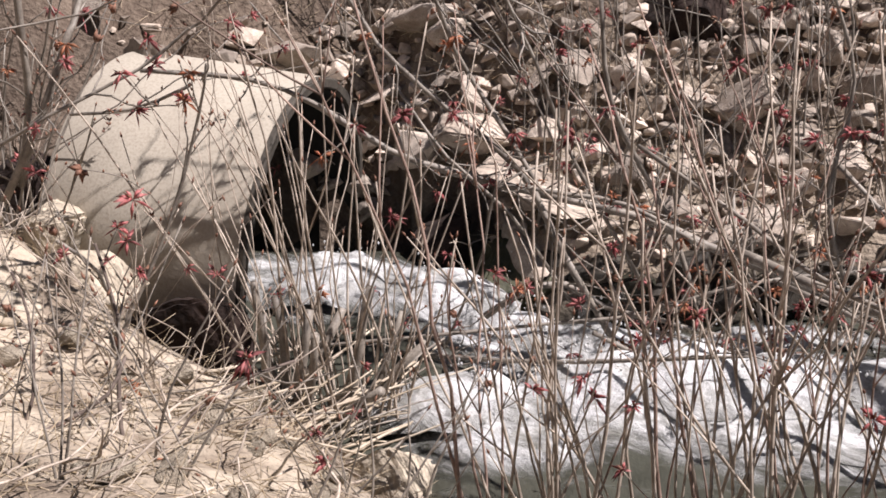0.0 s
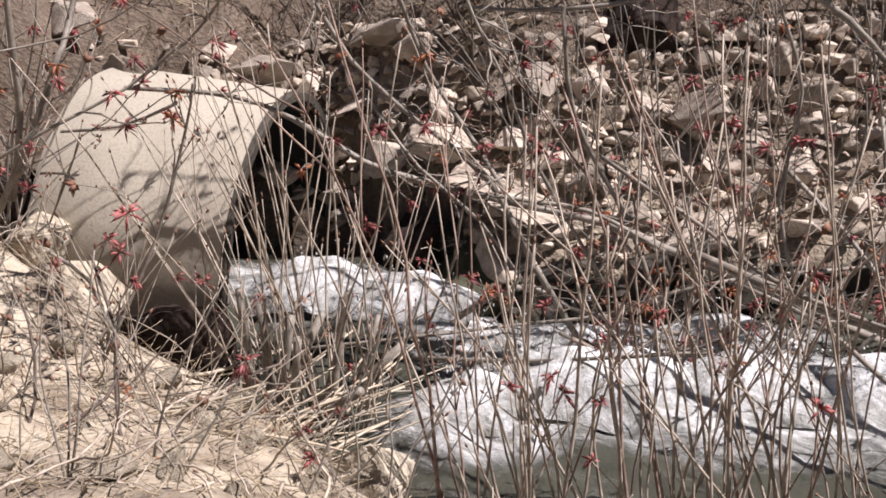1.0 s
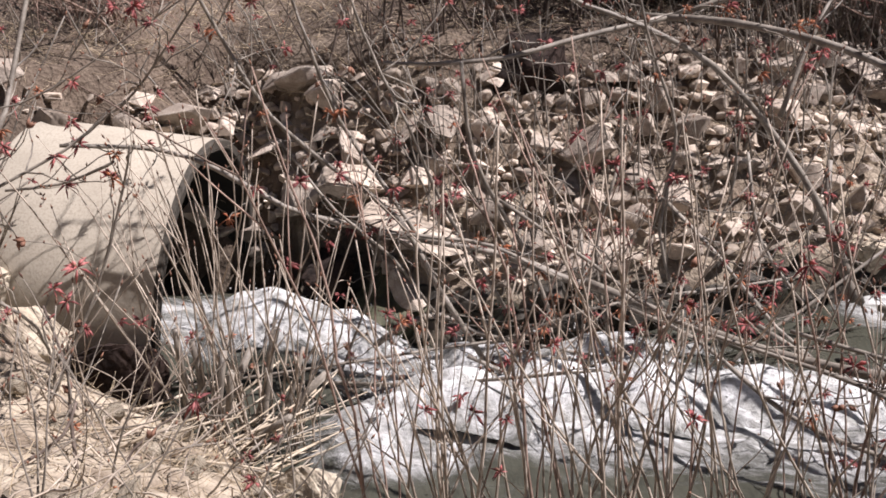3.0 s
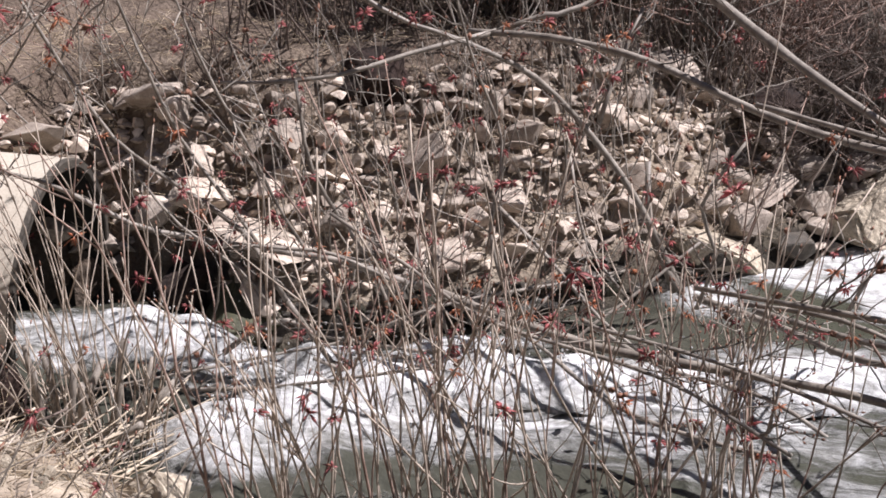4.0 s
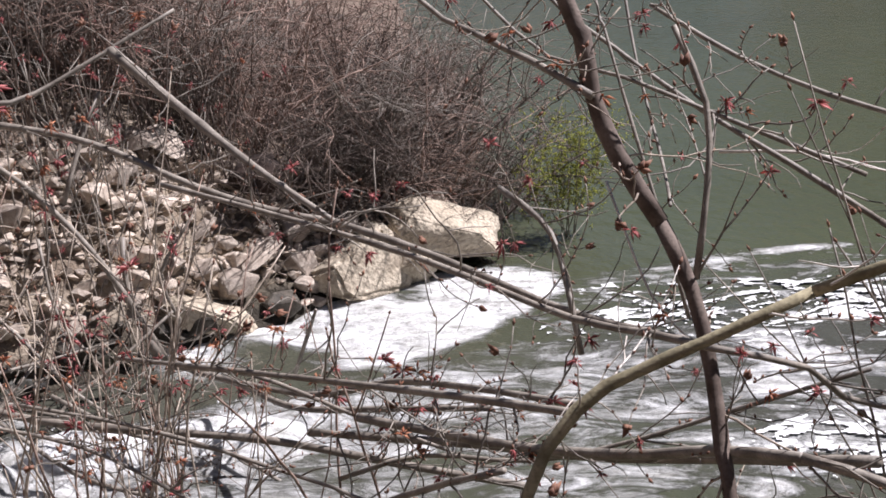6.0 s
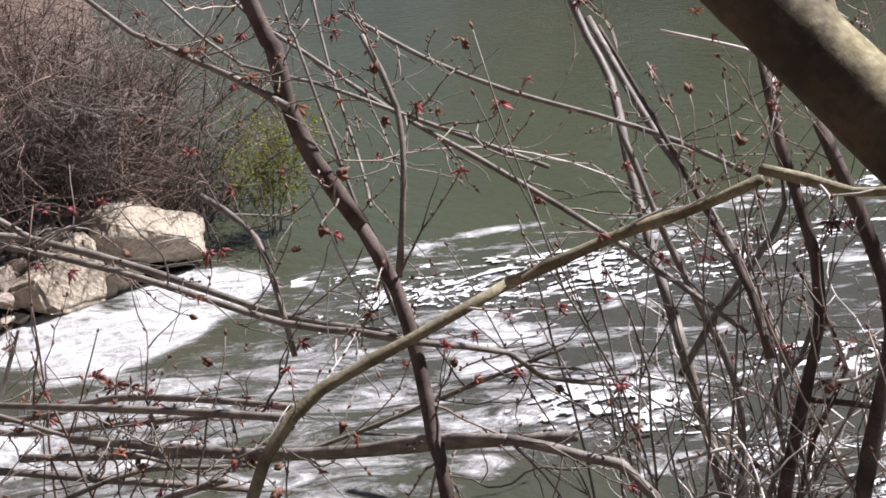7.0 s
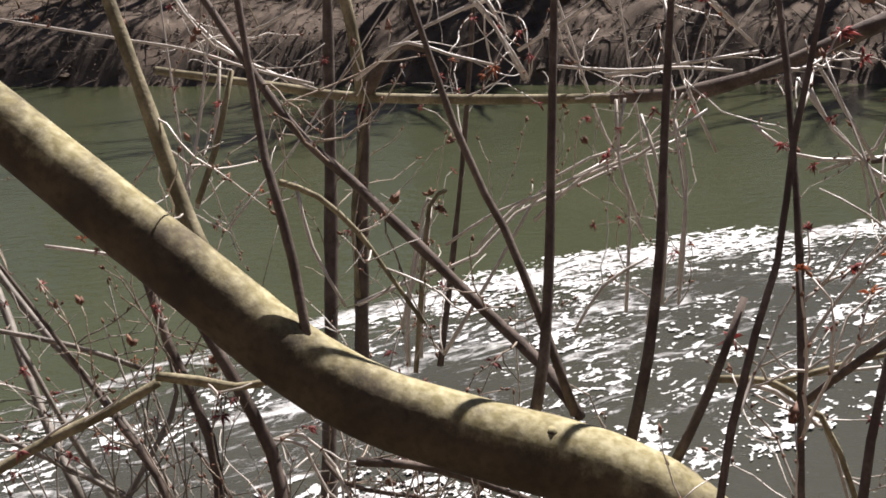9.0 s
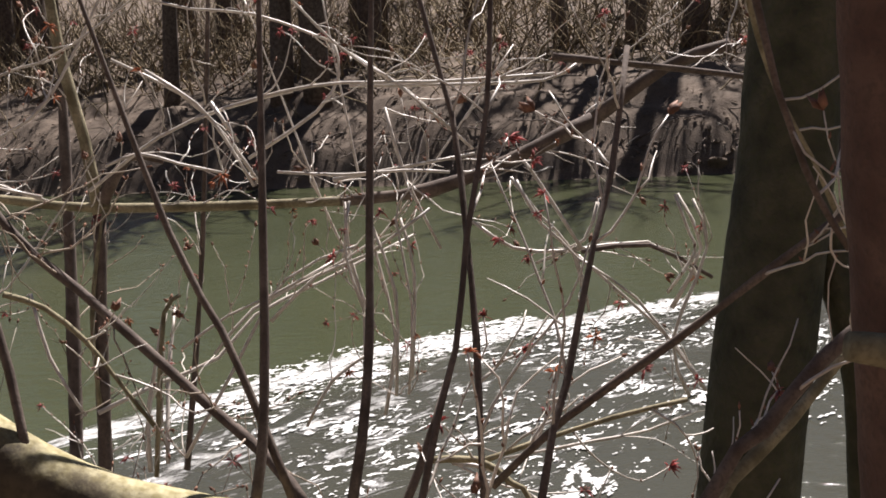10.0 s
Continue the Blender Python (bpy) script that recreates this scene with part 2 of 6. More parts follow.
def thin_petal(m, share):
    """Lets sunlight through thin petals and leaves."""
    n, l = m.node_tree.nodes, m.node_tree.links
    b, out = n["Principled BSDF"], n["Material Output"]
    tr, mx = n.new("ShaderNodeBsdfTranslucent"), n.new("ShaderNodeMixShader")
    l.new(b.inputs["Base Color"].links[0].from_socket, tr.inputs["Color"])
    mx.inputs[0].default_value = share
    l.new(b.outputs[0], mx.inputs[1]), l.new(tr.outputs[0], mx.inputs[2])
    l.new(mx.outputs[0], out.inputs["Surface"])


M_BUD = mat("brown_bud", (0.15, 0.075, 0.05), (0.26, 0.13, 0.08), 40.0, 0.7, 0, 90, None, 0.3, isl=0.35)
M_ORNG = mat("opening_leaf", (0.50, 0.20, 0.11), (0.64, 0.32, 0.18), 30.0, 0.7, 0, 90, None, 0.3, isl=0.4)
M_GREEN = mat("fresh_green_leaf", (0.32, 0.34, 0.05), (0.48, 0.48, 0.10), 20.0, 0.7, 0, 60, (0.10, 0.13, 0.02), 0.4, isl=0.35)
M_LITTER = mat("leaf_litter", (0.10, 0.074, 0.055), (0.20, 0.15, 0.11), 1.3, 0.95, 0, 14, (0.24, 0.19, 0.13), 0.4, isl=0.45)
M_PALE = mat("sunbleached_twig", (0.54, 0.48, 0.41), (0.70, 0.64, 0.56), 25.0, 0.42, 0.2, 150, (0.36, 0.29, 0.23), 0.3, spec=0.7, isl=0.25, bump_d=0.002)
M_BROWN = mat("brown_bark", (0.10, 0.055, 0.04), (0.17, 0.10, 0.07), 10.0, 0.85, 0.6, 80, (0.06, 0.04, 0.03), 0.5, bump_d=0.006)
# Lining near black: the shade inside the pipe is put into its colour.
M_INNER = mat("shade_pipe_lining", (0.010, 0.009, 0.008), (0.024, 0.021, 0.018), 4.0, 0.8, 0.3, 60, (0.014, 0.013, 0.01), 0.5, bump_d=0.005)
for m_thin in (M_RED, M_ORNG, M_GREEN):
    thin_petal(m_thin, 0.5)
# Near-black earth: the shade of hollows and root stumps is put into its colour.
M_SHADE_EARTH = mat("shade_earth", (0.014, 0.009, 0.007), (0.035, 0.021, 0.016), 6.0, 0.9, 0.6, 45, (0.05, 0.03, 0.02), 0.4, bump_d=0.012)
M_WATER = water_mat()
M_FOAM = mat("white_foam", (0.56, 0.56, 0.54), (0.76, 0.76, 0.74), 14.0, 0.8, 0.6, 60, (0.70, 0.71, 0.70), 0.3, bump_d=0.01)


# ---- mesh helpers ----
def mesh_of(name, verts, faces, material, smooth=True):
    me = bpy.data.meshes.new(name)
    me.from_pydata([tuple(v) for v in verts], [], faces)
    me.materials.append(material)
    if smooth:
        me.polygons.foreach_set("use_smooth", [True] * len(me.polygons))
    me.update()
    return me


def part(name, data, parent, label=""):
    ob = new(name, data)
    ob.parent = parent
    return tagged(ob, label) if label else ob


class Tubes:
    """Collects tapered tubes and little solids into one mesh."""

    def __init__(self):
        self.v, self.f = [], []

    def tube(self, pts, r0, r1, sides=6, knots=0.0, rng=None, closed=True):
        base, k = len(self.v), len(pts)
        up = Vector((0.31, 0.2, 0.93))
        for i, p in enumerate(pts):
            d = (pts[min(i + 1, k - 1)] - pts[max(i - 1, 0)]).normalized()
            s = d.cross(up)
            s = s.normalized() if s.length > 1e-3 else d.orthogonal().normalized()
            u = s.cross(d)
            r = r0 + (r1 - r0) * i / max(1, k - 1)
            if knots and rng:
                r *= 1 + knots * (rng.random() - 0.4) * (1.6 if rng.random() < 0.2 else 0.6)
            for j in range(sides):
                a = 2 * math.pi * j / sides
                self.v.append(p + (s * math.cos(a) + u * math.sin(a)) * r)
            if i:
                o = base + (i - 1) * sides
                for j in range(sides):
                    j2 = (j + 1) % sides
                    self.f.append((o + j, o + j2, o + sides + j2, o + sides + j))
        self.f.append(tuple(base + j for j in reversed(range(sides))))
        self.f.append(tuple(base + (k - 1) * sides + j for j in range(sides)))

    def bud(self, p, d, ln, r):
        """A pointed spindle."""
        b = len(self.v)
        d = d.normalized()
        s = d.orthogonal().normalized()
        u = d.cross(s)
        self.v.append(p)
        for j in range(4):
            a = math.pi * j / 2
            self.v.append(p + d * ln * 0.45 + (s * math.cos(a) + u * math.sin(a)) * r)
        self.v.append(p + d * ln)
        for j in range(4):
            j2 = (j + 1) % 4
            self.f += [(b, b + 1 + j2, b + 1 + j), (b + 5, b + 1 + j, b + 1 + j2)]

    def blossom(self, p, d, size, rng, n=7):
        """A spray of narrow drooping petals."""
        for _ in range(n):
            q = (d.normalized() * 0.5 + Vector((rng.uniform(-1, 1), rng.uniform(-1, 1), rng.uniform(-1, 0.7)))).normalized()
            ln = size * rng.uniform(0.3, 0.95)
            b = len(self.v)
            s = q.orthogonal().normalized()
            s = (s * math.cos(1.3 * _) + q.cross(s) * math.sin(1.3 * _)) * ln * 0.12
            sag = Vector((0, 0, -ln * 0.3))
            h = q.cross(s) * 0.35
            self.v += [p, p + q * ln * 0.5 + s + sag * 0.2, p + q * ln * 0.5 - s + sag * 0.2, p + q * ln + sag, p + q * ln * 0.45 + h]
            self.f += [(b, b + 1, b + 4), (b, b + 4, b + 2), (b + 1, b + 3, b + 4), (b + 4, b + 3, b + 2), (b, b + 2, b + 3, b + 1)]

    def mesh(self, name, material, smooth=True):
        return mesh_of(name, self.v, self.f, material, smooth)


def spline(pts, step=0.12):
    """Points along a smooth curve through pts."""
    p = [Vector(q) for q in pts]
    p = [2 * p[0] - p[1]] + p + [2 * p[-1] - p[-2]]
    out = []
    for i in range(1, len(p) - 2):
        n = max(2, int((p[i + 1] - p[i]).length / step))
        for k in range(n):
            t = k / n
            a, b, c, d = p[i - 1], p[i], p[i + 1], p[i + 2]
            out.append(0.5 * (2 * b + (c - a) * t + (2 * a - 5 * b + 4 * c - d) * t * t + (3 * b - a - 3 * c + d) * t ** 3))
    out.append(p[-2])
    return out


def wander(start, way, length, rng, steps=6, bend=0.25, rise=0.0):
    pts, d = [start.copy()], way.normalized()
    for _ in range(steps):
        d = (d + Vector((rng.gauss(0, bend), rng.gauss(0, bend), rng.gauss(0, bend) + rise)) * 0.5).normalized()
        pts.append(pts[-1] + d * length / steps)
    return pts


# ---- ground and water ----
LEVEL = 0.5
# outer rim of the foam plume on the river
RIM_X = [4.6, 6.5, 8.0, 9.8, 11.8, 12.6, 14.4, 15.3, 19]
RIM_Y = [5.3, 4.75, 3.8, 2.9, 1.4, 0.8, -1.9, -3.2, -9]


def near_edge(y):
    return np.interp(y, [-80, -6, -1, 1.2, 2.6, 3.0, 3.4, 3.7, 3.9, 4.1, 4.5, 4.75, 5.0, 5.3, 5.6], [3.5, 3.0, 2.7, 2.0, 0.75, 0.35, 0.0, -0.15, -0.26, -0.36, -0.58, -0.85, -1.2, -1.75, -2.6])


def far_edge(x):
    return np.interp(x, [-6, -1.5, -0.6, -0.1, 0.3, 0.8, 2.0, 2.8, 3.3, 4.0, 4.9, 5.3, 7], [5.2, 5.5, 6.2, 5.75, 5.5, 5.42, 5.47, 5.6, 5.7, 5.85, 5.95, 7.0, 10.5])


def grain(x, y, s, seed=0.0):
    """Cheap smooth noise on arrays, about -1 to 1."""
    out = np.zeros_like(x)
    r = np.random.RandomState(int(seed * 10) + 5)
    for _ in range(7):
        a, k, ph = r.uniform(0, 6.28), r.uniform(0.6, 1.8), r.uniform(0, 6.28)
        out += np.sin((x * math.cos(a) + y * math.sin(a)) * k * s + ph + 1.3 * np.sin((y * math.cos(a) - x * math.sin(a)) * s * 0.7 + ph * 2))
    return out / 4.0


def height(x, y):
    x, y = np.asarray(x, float), np.asarray(y, float)
    d1 = near_edge(y) - x
    near = LEVEL + np.where(d1 > 0, 0.62 * (1 - np.exp(-np.maximum(d1, 0) / 0.75)) + 0.06 * np.minimum(np.maximum(d1, 0), 8), d1 * 0.7)
    # Unseen hillside behind the camera, added to block sky light.
    near = near + 0.55 * np.clip(d1 - 5.0, 0, 26)
    d2 = y - far_edge(x)
    d2 = np.where(x > 5.0, np.minimum(d2, (5.0 + 0.45 * (y - 5.9) - x)), d2)
    steep = np.interp(x, [-3, 2.6, 3.6, 5], [1.3, 1.3, 0.8, 0.45])
    back = LEVEL + np.where(d2 > 0, steep * np.minimum(d2, 1.1) + 0.22 * np.maximum(np.minimum(d2, 20) - 1.1, 0), d2 * 0.8)
    d3 = x - (26.6 + 0.10 * y)
    over = LEVEL + np.where(d3 > 0, 1.5 * (1 - np.exp(-np.maximum(d3, 0) / 1.15)) + 0.13 * np.minimum(np.maximum(d3, 0), 70), d3 * 0.3)
    d4 = y - 70
    north = LEVEL + np.minimum(d4, 20) * 0.3
    h = np.maximum(np.maximum(near, back), np.maximum(over, north))
    h = np.maximum(h, LEVEL - 0.55)
    land = np.clip((h - LEVEL) * 3, 0, 1)
    h = h + land * (0.045 * grain(x, y, 4.0, 1) + 0.02 * grain(x, y, 13.0, 2)) * np.clip(14 / (1 + np.hypot(x, y)), 0.5, 1)
    far_side = np.clip(d3 * 1.2, 0, 1)
    h = h + far_side * (0.16 * grain(x, y, 1.3, 6) + 0.10 * grain(x, y, 3.1, 7))
    # hollow washed out under the pipe
    h = h - 0.75 * np.exp(-(((x + 1.22) / 0.30) ** 2 + ((y - 4.95) / 0.26) ** 4))
    h = h + 0.34 * np.exp(-(((x + 1.80) / 0.34) ** 2 + ((y - 4.85) / 0.34) ** 2)) + 0.12 * np.exp(-(((x + 1.45) / 0.2) ** 2 + ((y - 4.72) / 0.2) ** 2))
    # bed inside the pipe
    inside = (np.abs((y - 5.75) - 0.25 * (-0.754 - x)) < 0.66) & (x > -1.5) & (x < 0.1)
    h = np.where(inside, np.minimum(h, 0.1), h)
    # earth heaped over the buried end of the pipe
    h = h + 0.75 * np.exp(-(((x + 2.12) / 0.36) ** 2 + ((y - 6.15) / 0.55) ** 2))
    return h


def sheet(name, xs, ys, zfun, material):
    X, Y = np.meshgrid(xs, ys)
    Z = zfun(X, Y)
    nx, ny = len(xs), len(ys)
    v = np.stack([X, Y, Z], -1).reshape(-1, 3)
    i = (np.arange(ny - 1)[:, None] * nx + np.arange(nx - 1)[None]).ravel()
    me = mesh_of(name, v.tolist(), np.stack([i, i + 1, i + nx + 1, i + nx], 1).tolist(), material)
    return me, v


def steps(*runs):
    out = []
    for a, b, s in runs:
        out += list(np.arange(a, b - 1e-6, s))
    return np.array(out + [runs[-1][1]])


gx = steps((-60, -10, 5), (-10, -3, 0.5), (-3, 6.5, 0.06), (6.5, 24, 1.0), (24, 26, 0.35), (26, 31, 0.16), (31, 36, 0.5), (36, 160, 6))
gy = steps((-90, -12, 6), (-12, 2.4, 0.4), (2.4, 9, 0.06), (9, 24, 0.3), (24, 160, 8))
me, _ = sheet("ground", gx, gy, height, M_SOIL)
sand = np.clip((near_edge(_[:, 1]) - _[:, 0]) * 4, 0, 1) * np.clip((_[:, 1] - 2.2), 0, 1) * np.clip((5.6 - _[:, 1]) * 3, 0, 1)
grit = np.clip(1.25 - (_[:, 1] - far_edge(_[:, 0])) / 0.85 + 0.35 * grain(_[:, 0], _[:, 1], 3.0, 12), 0, 0.75) * (_[:, 1] > far_edge(_[:, 0])) * (_[:, 0] < 4.2) * (_[:, 0] > -0.3)
sand = np.maximum(sand, grit)
att = me.attributes.new("sand", "FLOAT", "POINT")
att.data.foreach_set("value", sand.astype(np.float32))
far_d = _[:, 1] - far_edge(_[:, 0])
wet = np.clip(1.6 - (_[:, 2] - LEVEL) / 0.16 + 0.5 * grain(_[:, 0], _[:, 1], 5.0, 8), 0, 1) * np.clip((_[:, 0] + 1.5) * 2, 0, 1) * (far_d > -1) * (_[:, 0] < 6)
att = me.attributes.new("wet", "FLOAT", "POINT")
att.data.foreach_set("value", wet.astype(np.float32))
ground = tagged(new("ground", me), "brown earth banks strewn with stones and litter", "ground", kind="structure")


def foam_amount(x, y):
    """How much of the surface foam covers."""
    mid = np.interp(x, [-1.0, -0.4, 0.0, 0.4, 1.2, 2.0, 3.0, 4.0, 6.0], [5.72, 5.52, 5.3, 4.84, 4.54, 4.26, 4.0, 3.75, 3.1])
    wide = np.interp(x, [-0.9, -0.2, 0.3, 1.2, 2.0, 3.0, 4.0, 6.0], [0.45, 0.42, 0.70, 0.80, 0.86, 0.86, 0.95, 1.3])
    f = np.exp(-np.abs((y - mid) / wide) ** 4.0) * np.interp(x, [-1.2, -0.8, 0.0, 0.5, 1.4, 2.4, 3.5, 5.0, 7.0], [0.50, 0.66, 0.68, 0.70, 0.66, 0.60, 0.56, 0.50, 0.3])
    # second lane of white along the stones
    lane = np.exp(-(((y - 5.22) / 0.2) ** 2)) * np.interp(x, [-0.3, 0.1, 1.6, 2.2], [0, 0.68, 0.64, 0])
    f = np.maximum(f, lane)
    # smooth brown tongue beside the outfall, dark strip below the stones
    f -= 0.42 * np.exp(-(((x + 0.58) / 0.34) ** 2 + ((y - 5.02) / 0.22) ** 2))
    # front wave, its toe against the near bank
    f = np.maximum(f, 0.70 * np.exp(-(((x - 0.25) / 0.68) ** 4 + ((y - 4.48) / 0.40) ** 4)))
    f -= 0.08 * np.exp(-(((x - 0.7) / 0.8) ** 2 + ((y - 4.98) / 0.07) ** 2))
    f -= 0.35 * np.exp(-(((x - 2.7) / 0.8) ** 2 + ((y - 4.92) / 0.16) ** 2))
    # thin streaks on the near side of the race
    f = np.maximum(f, 0.50 * np.exp(-np.abs((y - np.interp(x, [0, 2, 5], [4.0, 3.4, 2.4])) / 0.8) ** 4) * np.interp(x, [1.0, 1.8, 5.5, 7.0], [0, 1, 1, 0]))
    # eddy of froth by the boulders
    e = np.exp(-(((x - 3.85) / 1.12) ** 2 + ((y - 5.40 + 0.12 * (x - 3.5)) / 0.70) ** 2))
    f = np.maximum(f, 0.70 * np.clip(e * 2.1 * (1 + 0.75 * grain(x, y, 4.5, 9)), 0, 1))
    # boil of lacy foam where the race spreads into the river
    f = np.maximum(f, 0.58 * np.exp(-(((x - 5.2) / 1.0) ** 2 + ((y - 3.1) / 0.75) ** 2)))
    # bright outer rim of the plume
    rim = np.interp(x, RIM_X, RIM_Y)
    g = np.exp(-((np.where(y > rim, 2.2, 1.0) * (y - rim) / np.interp(x, [5, 9, 15], [0.3, 0.7, 1.2])) ** 2)) * ((x > 4.8) & (x < 30))
    f = np.maximum(f, np.interp(x, [5, 9, 10, 16], [0.47, 0.51, 0.575, 0.585]) * g)
    # second lane of foam within the plume
    f = np.maximum(f, 0.54 * np.exp(-((y - rim + 1.7) / 0.5) ** 2) * np.interp(x, [6.0, 7.5, 11.0, 12.5], [0, 1, 1, 0]))
    inside = ((rim - y) > 0) & (x > 4.5)
    f = np.maximum(f, np.where(inside, np.interp(x, [4.5, 6, 8, 16, 30], [0.45, 0.435, 0.415, 0.395, 0.28]) * np.exp(-np.maximum(rim - y - 4.5, 0) / 3), 0))
    return f


def churn(x, y, s, seed=0.0):
    """Isotropic noise on arrays, about -1 to 1."""
    flat = [noise.noise(Vector((a * s + seed * 7.3, b * s - seed * 3.1, seed))) for a, b in zip(np.ravel(x), np.ravel(y))]
    return np.array(flat).reshape(np.shape(x)) * 1.4


def surface(x, y):
    f = np.clip(foam_amount(x, y), 0, 0.75)
    q = np.clip(1.4 - np.hypot(x - 0.8, (y - 5.0) * 1.2) / 2.6, 0, 1)
    z = LEVEL + 0.012 * grain(x, y, 2.2, 3) + 0.02 * f * grain(x, y, 5.5, 4)
    z = z + q * (0.030 * churn(x, y, 2.4, 1) + 0.020 * churn(x, y, 6.0, 2) + 0.013 * churn(x, y, 14.0, 3))
    # the jet leaves the pipe half full and drops to the river
    off = y - (5.75 - 0.25 * (x + 0.754))
    z = z + np.interp(x, [-1.8, -0.75, -0.45, -0.2, 0.05, 0.35], [0.27, 0.26, 0.27, 0.20, 0.07, 0.0]) * np.exp(-(np.abs(off) / 0.56) ** 4)
    z = z - 0.06 * np.exp(-(((x - 0.1) / 0.5) ** 2 + ((y - 4.98) / 0.16) ** 2))
    z = z + 0.13 * np.exp(-(((x - 0.45) / 0.85) ** 2 + ((y - 4.60) / 0.26) ** 2)) + 0.07 * np.exp(-(((x - 0.4) / 0.4) ** 2 + ((y - 5.25) / 0.18) ** 2))
    return z


wx = steps((-2.2, 2.6, 0.03), (2.6, 7, 0.05), (7, 20, 0.2), (20, 34, 1.0))
wy = steps((-60, -8, 2), (-8, 1.5, 0.25), (1.5, 3.8, 0.05), (3.8, 6.2, 0.03), (6.2, 6.6, 0.05), (6.6, 20, 0.5), (20, 90, 4))
me, wv = sheet("water", wx, wy, surface, M_WATER)
att = me.attributes.new("foam", "FLOAT", "POINT")
att.data.foreach_set("value", foam_amount(wv[:, 0], wv[:, 1]).astype(np.float32))
def churned(x, y):
    return np.clip(1.4 - np.hypot(x - 0.6, (y - 4.9) * 1.2) / 4.2, 0, 1)


att = me.attributes.new("churned", "FLOAT", "POINT")
att.data.foreach_set("value", churned(wv[:, 0], wv[:, 1]).astype(np.float32))
plume = np.clip((np.interp(wv[:, 0], RIM_X, RIM_Y) - wv[:, 1]) * 0.8, 0, 1) * np.clip((wv[:, 0] - 3.0) / 2, 0, 1) * np.clip((20 - wv[:, 0]) / 4, 0, 1)
att = me.attributes.new("silt", "FLOAT", "POINT")
att.data.foreach_set("value", np.maximum(churned(wv[:, 0], wv[:, 1]), plume).astype(np.float32))
water = tagged(new("water", me), "murky green river with white foaming outfall", "river", kind="structure")

# ---- culvert pipe ----
def ring_solid(name, profile, material, parent, label=""):
    """A turned piece: a closed profile of (along, radius) swept round the pipe's axis."""
    n, v, f = 72, [], []
    for x, r in profile:
        for j in range(n):
            a = 2 * math.pi * j / n
            chip = 0.004 * noise.noise(Vector((x * 9, math.cos(a) * 7, math.sin(a) * 7)))
            v.append((x + chip, (r + chip) * math.cos(a), (r + chip) * math.sin(a)))
    k = len(profile)
    for i in range(k):
        for j in range(n):
            f.append((i * n + j, i * n + (j + 1) % n, ((i + 1) % k) * n + (j + 1) % n, ((i + 1) % k) * n + j))
    me = mesh_of(name, v, f, material)
    me.set_sharp_from_angle(angle=radians(40))
    return part(name, me, parent, label)


def culvert():
    root = tagged(new("culvert_pipe"), "weathered beige concrete culvert pipe half full of rushing water", "pipe")
    ring_solid("barrel", [(-0.03, 0.75), (-0.03, 0.704), (-0.94, 0.704), (-0.94, 0.74), (-0.92, 0.75), (-0.5, 0.752)], M_CONC, root)
    ring_solid("rim", [(0.0, 0.742), (-0.008, 0.750), (-0.028, 0.750), (-0.028, 0.700), (-0.006, 0.700), (0.0, 0.706)], M_RIM, root, "chipped dark concrete rim")
    ring_solid("lining", [(-0.032, 0.703), (-0.032, 0.690), (-0.95, 0.690), (-0.95, 0.703)], M_INNER, root, "dark lining, the shade inside the pipe put into its colour")
    root.matrix_world = Matrix.Translation((-0.754, 5.75, 0.895)) @ Euler((0, 0.155, -0.252)).to_matrix().to_4x4()
    return root


culvert()


# ---- stones ----
def stone_mesh(seed, flat=0.7, n=16, bevel=0.06):
    rng = random.Random(seed)
    bm = bmesh.new()
    for _ in range(n):
        v = Vector((rng.gauss(0, 1), rng.gauss(0, 1), rng.gauss(0, 1))).normalized() * rng.uniform(0.42, 0.55)
        bm.verts.new((v.x * 1.15, v.y * 0.95, v.z * flat))
    out = bmesh.ops.convex_hull(bm, input=bm.verts)
    bmesh.ops.delete(bm, geom=[g for g in out["geom_interior"] if isinstance(g, bmesh.types.BMVert)], context="VERTS")
    bmesh.ops.bevel(bm, geom=list(bm.edges), offset=bevel, segments=1, affect="EDGES", clamp_overlap=True)
    me = bpy.data.meshes.new("stone")
    bm.to_mesh(me)
    return me


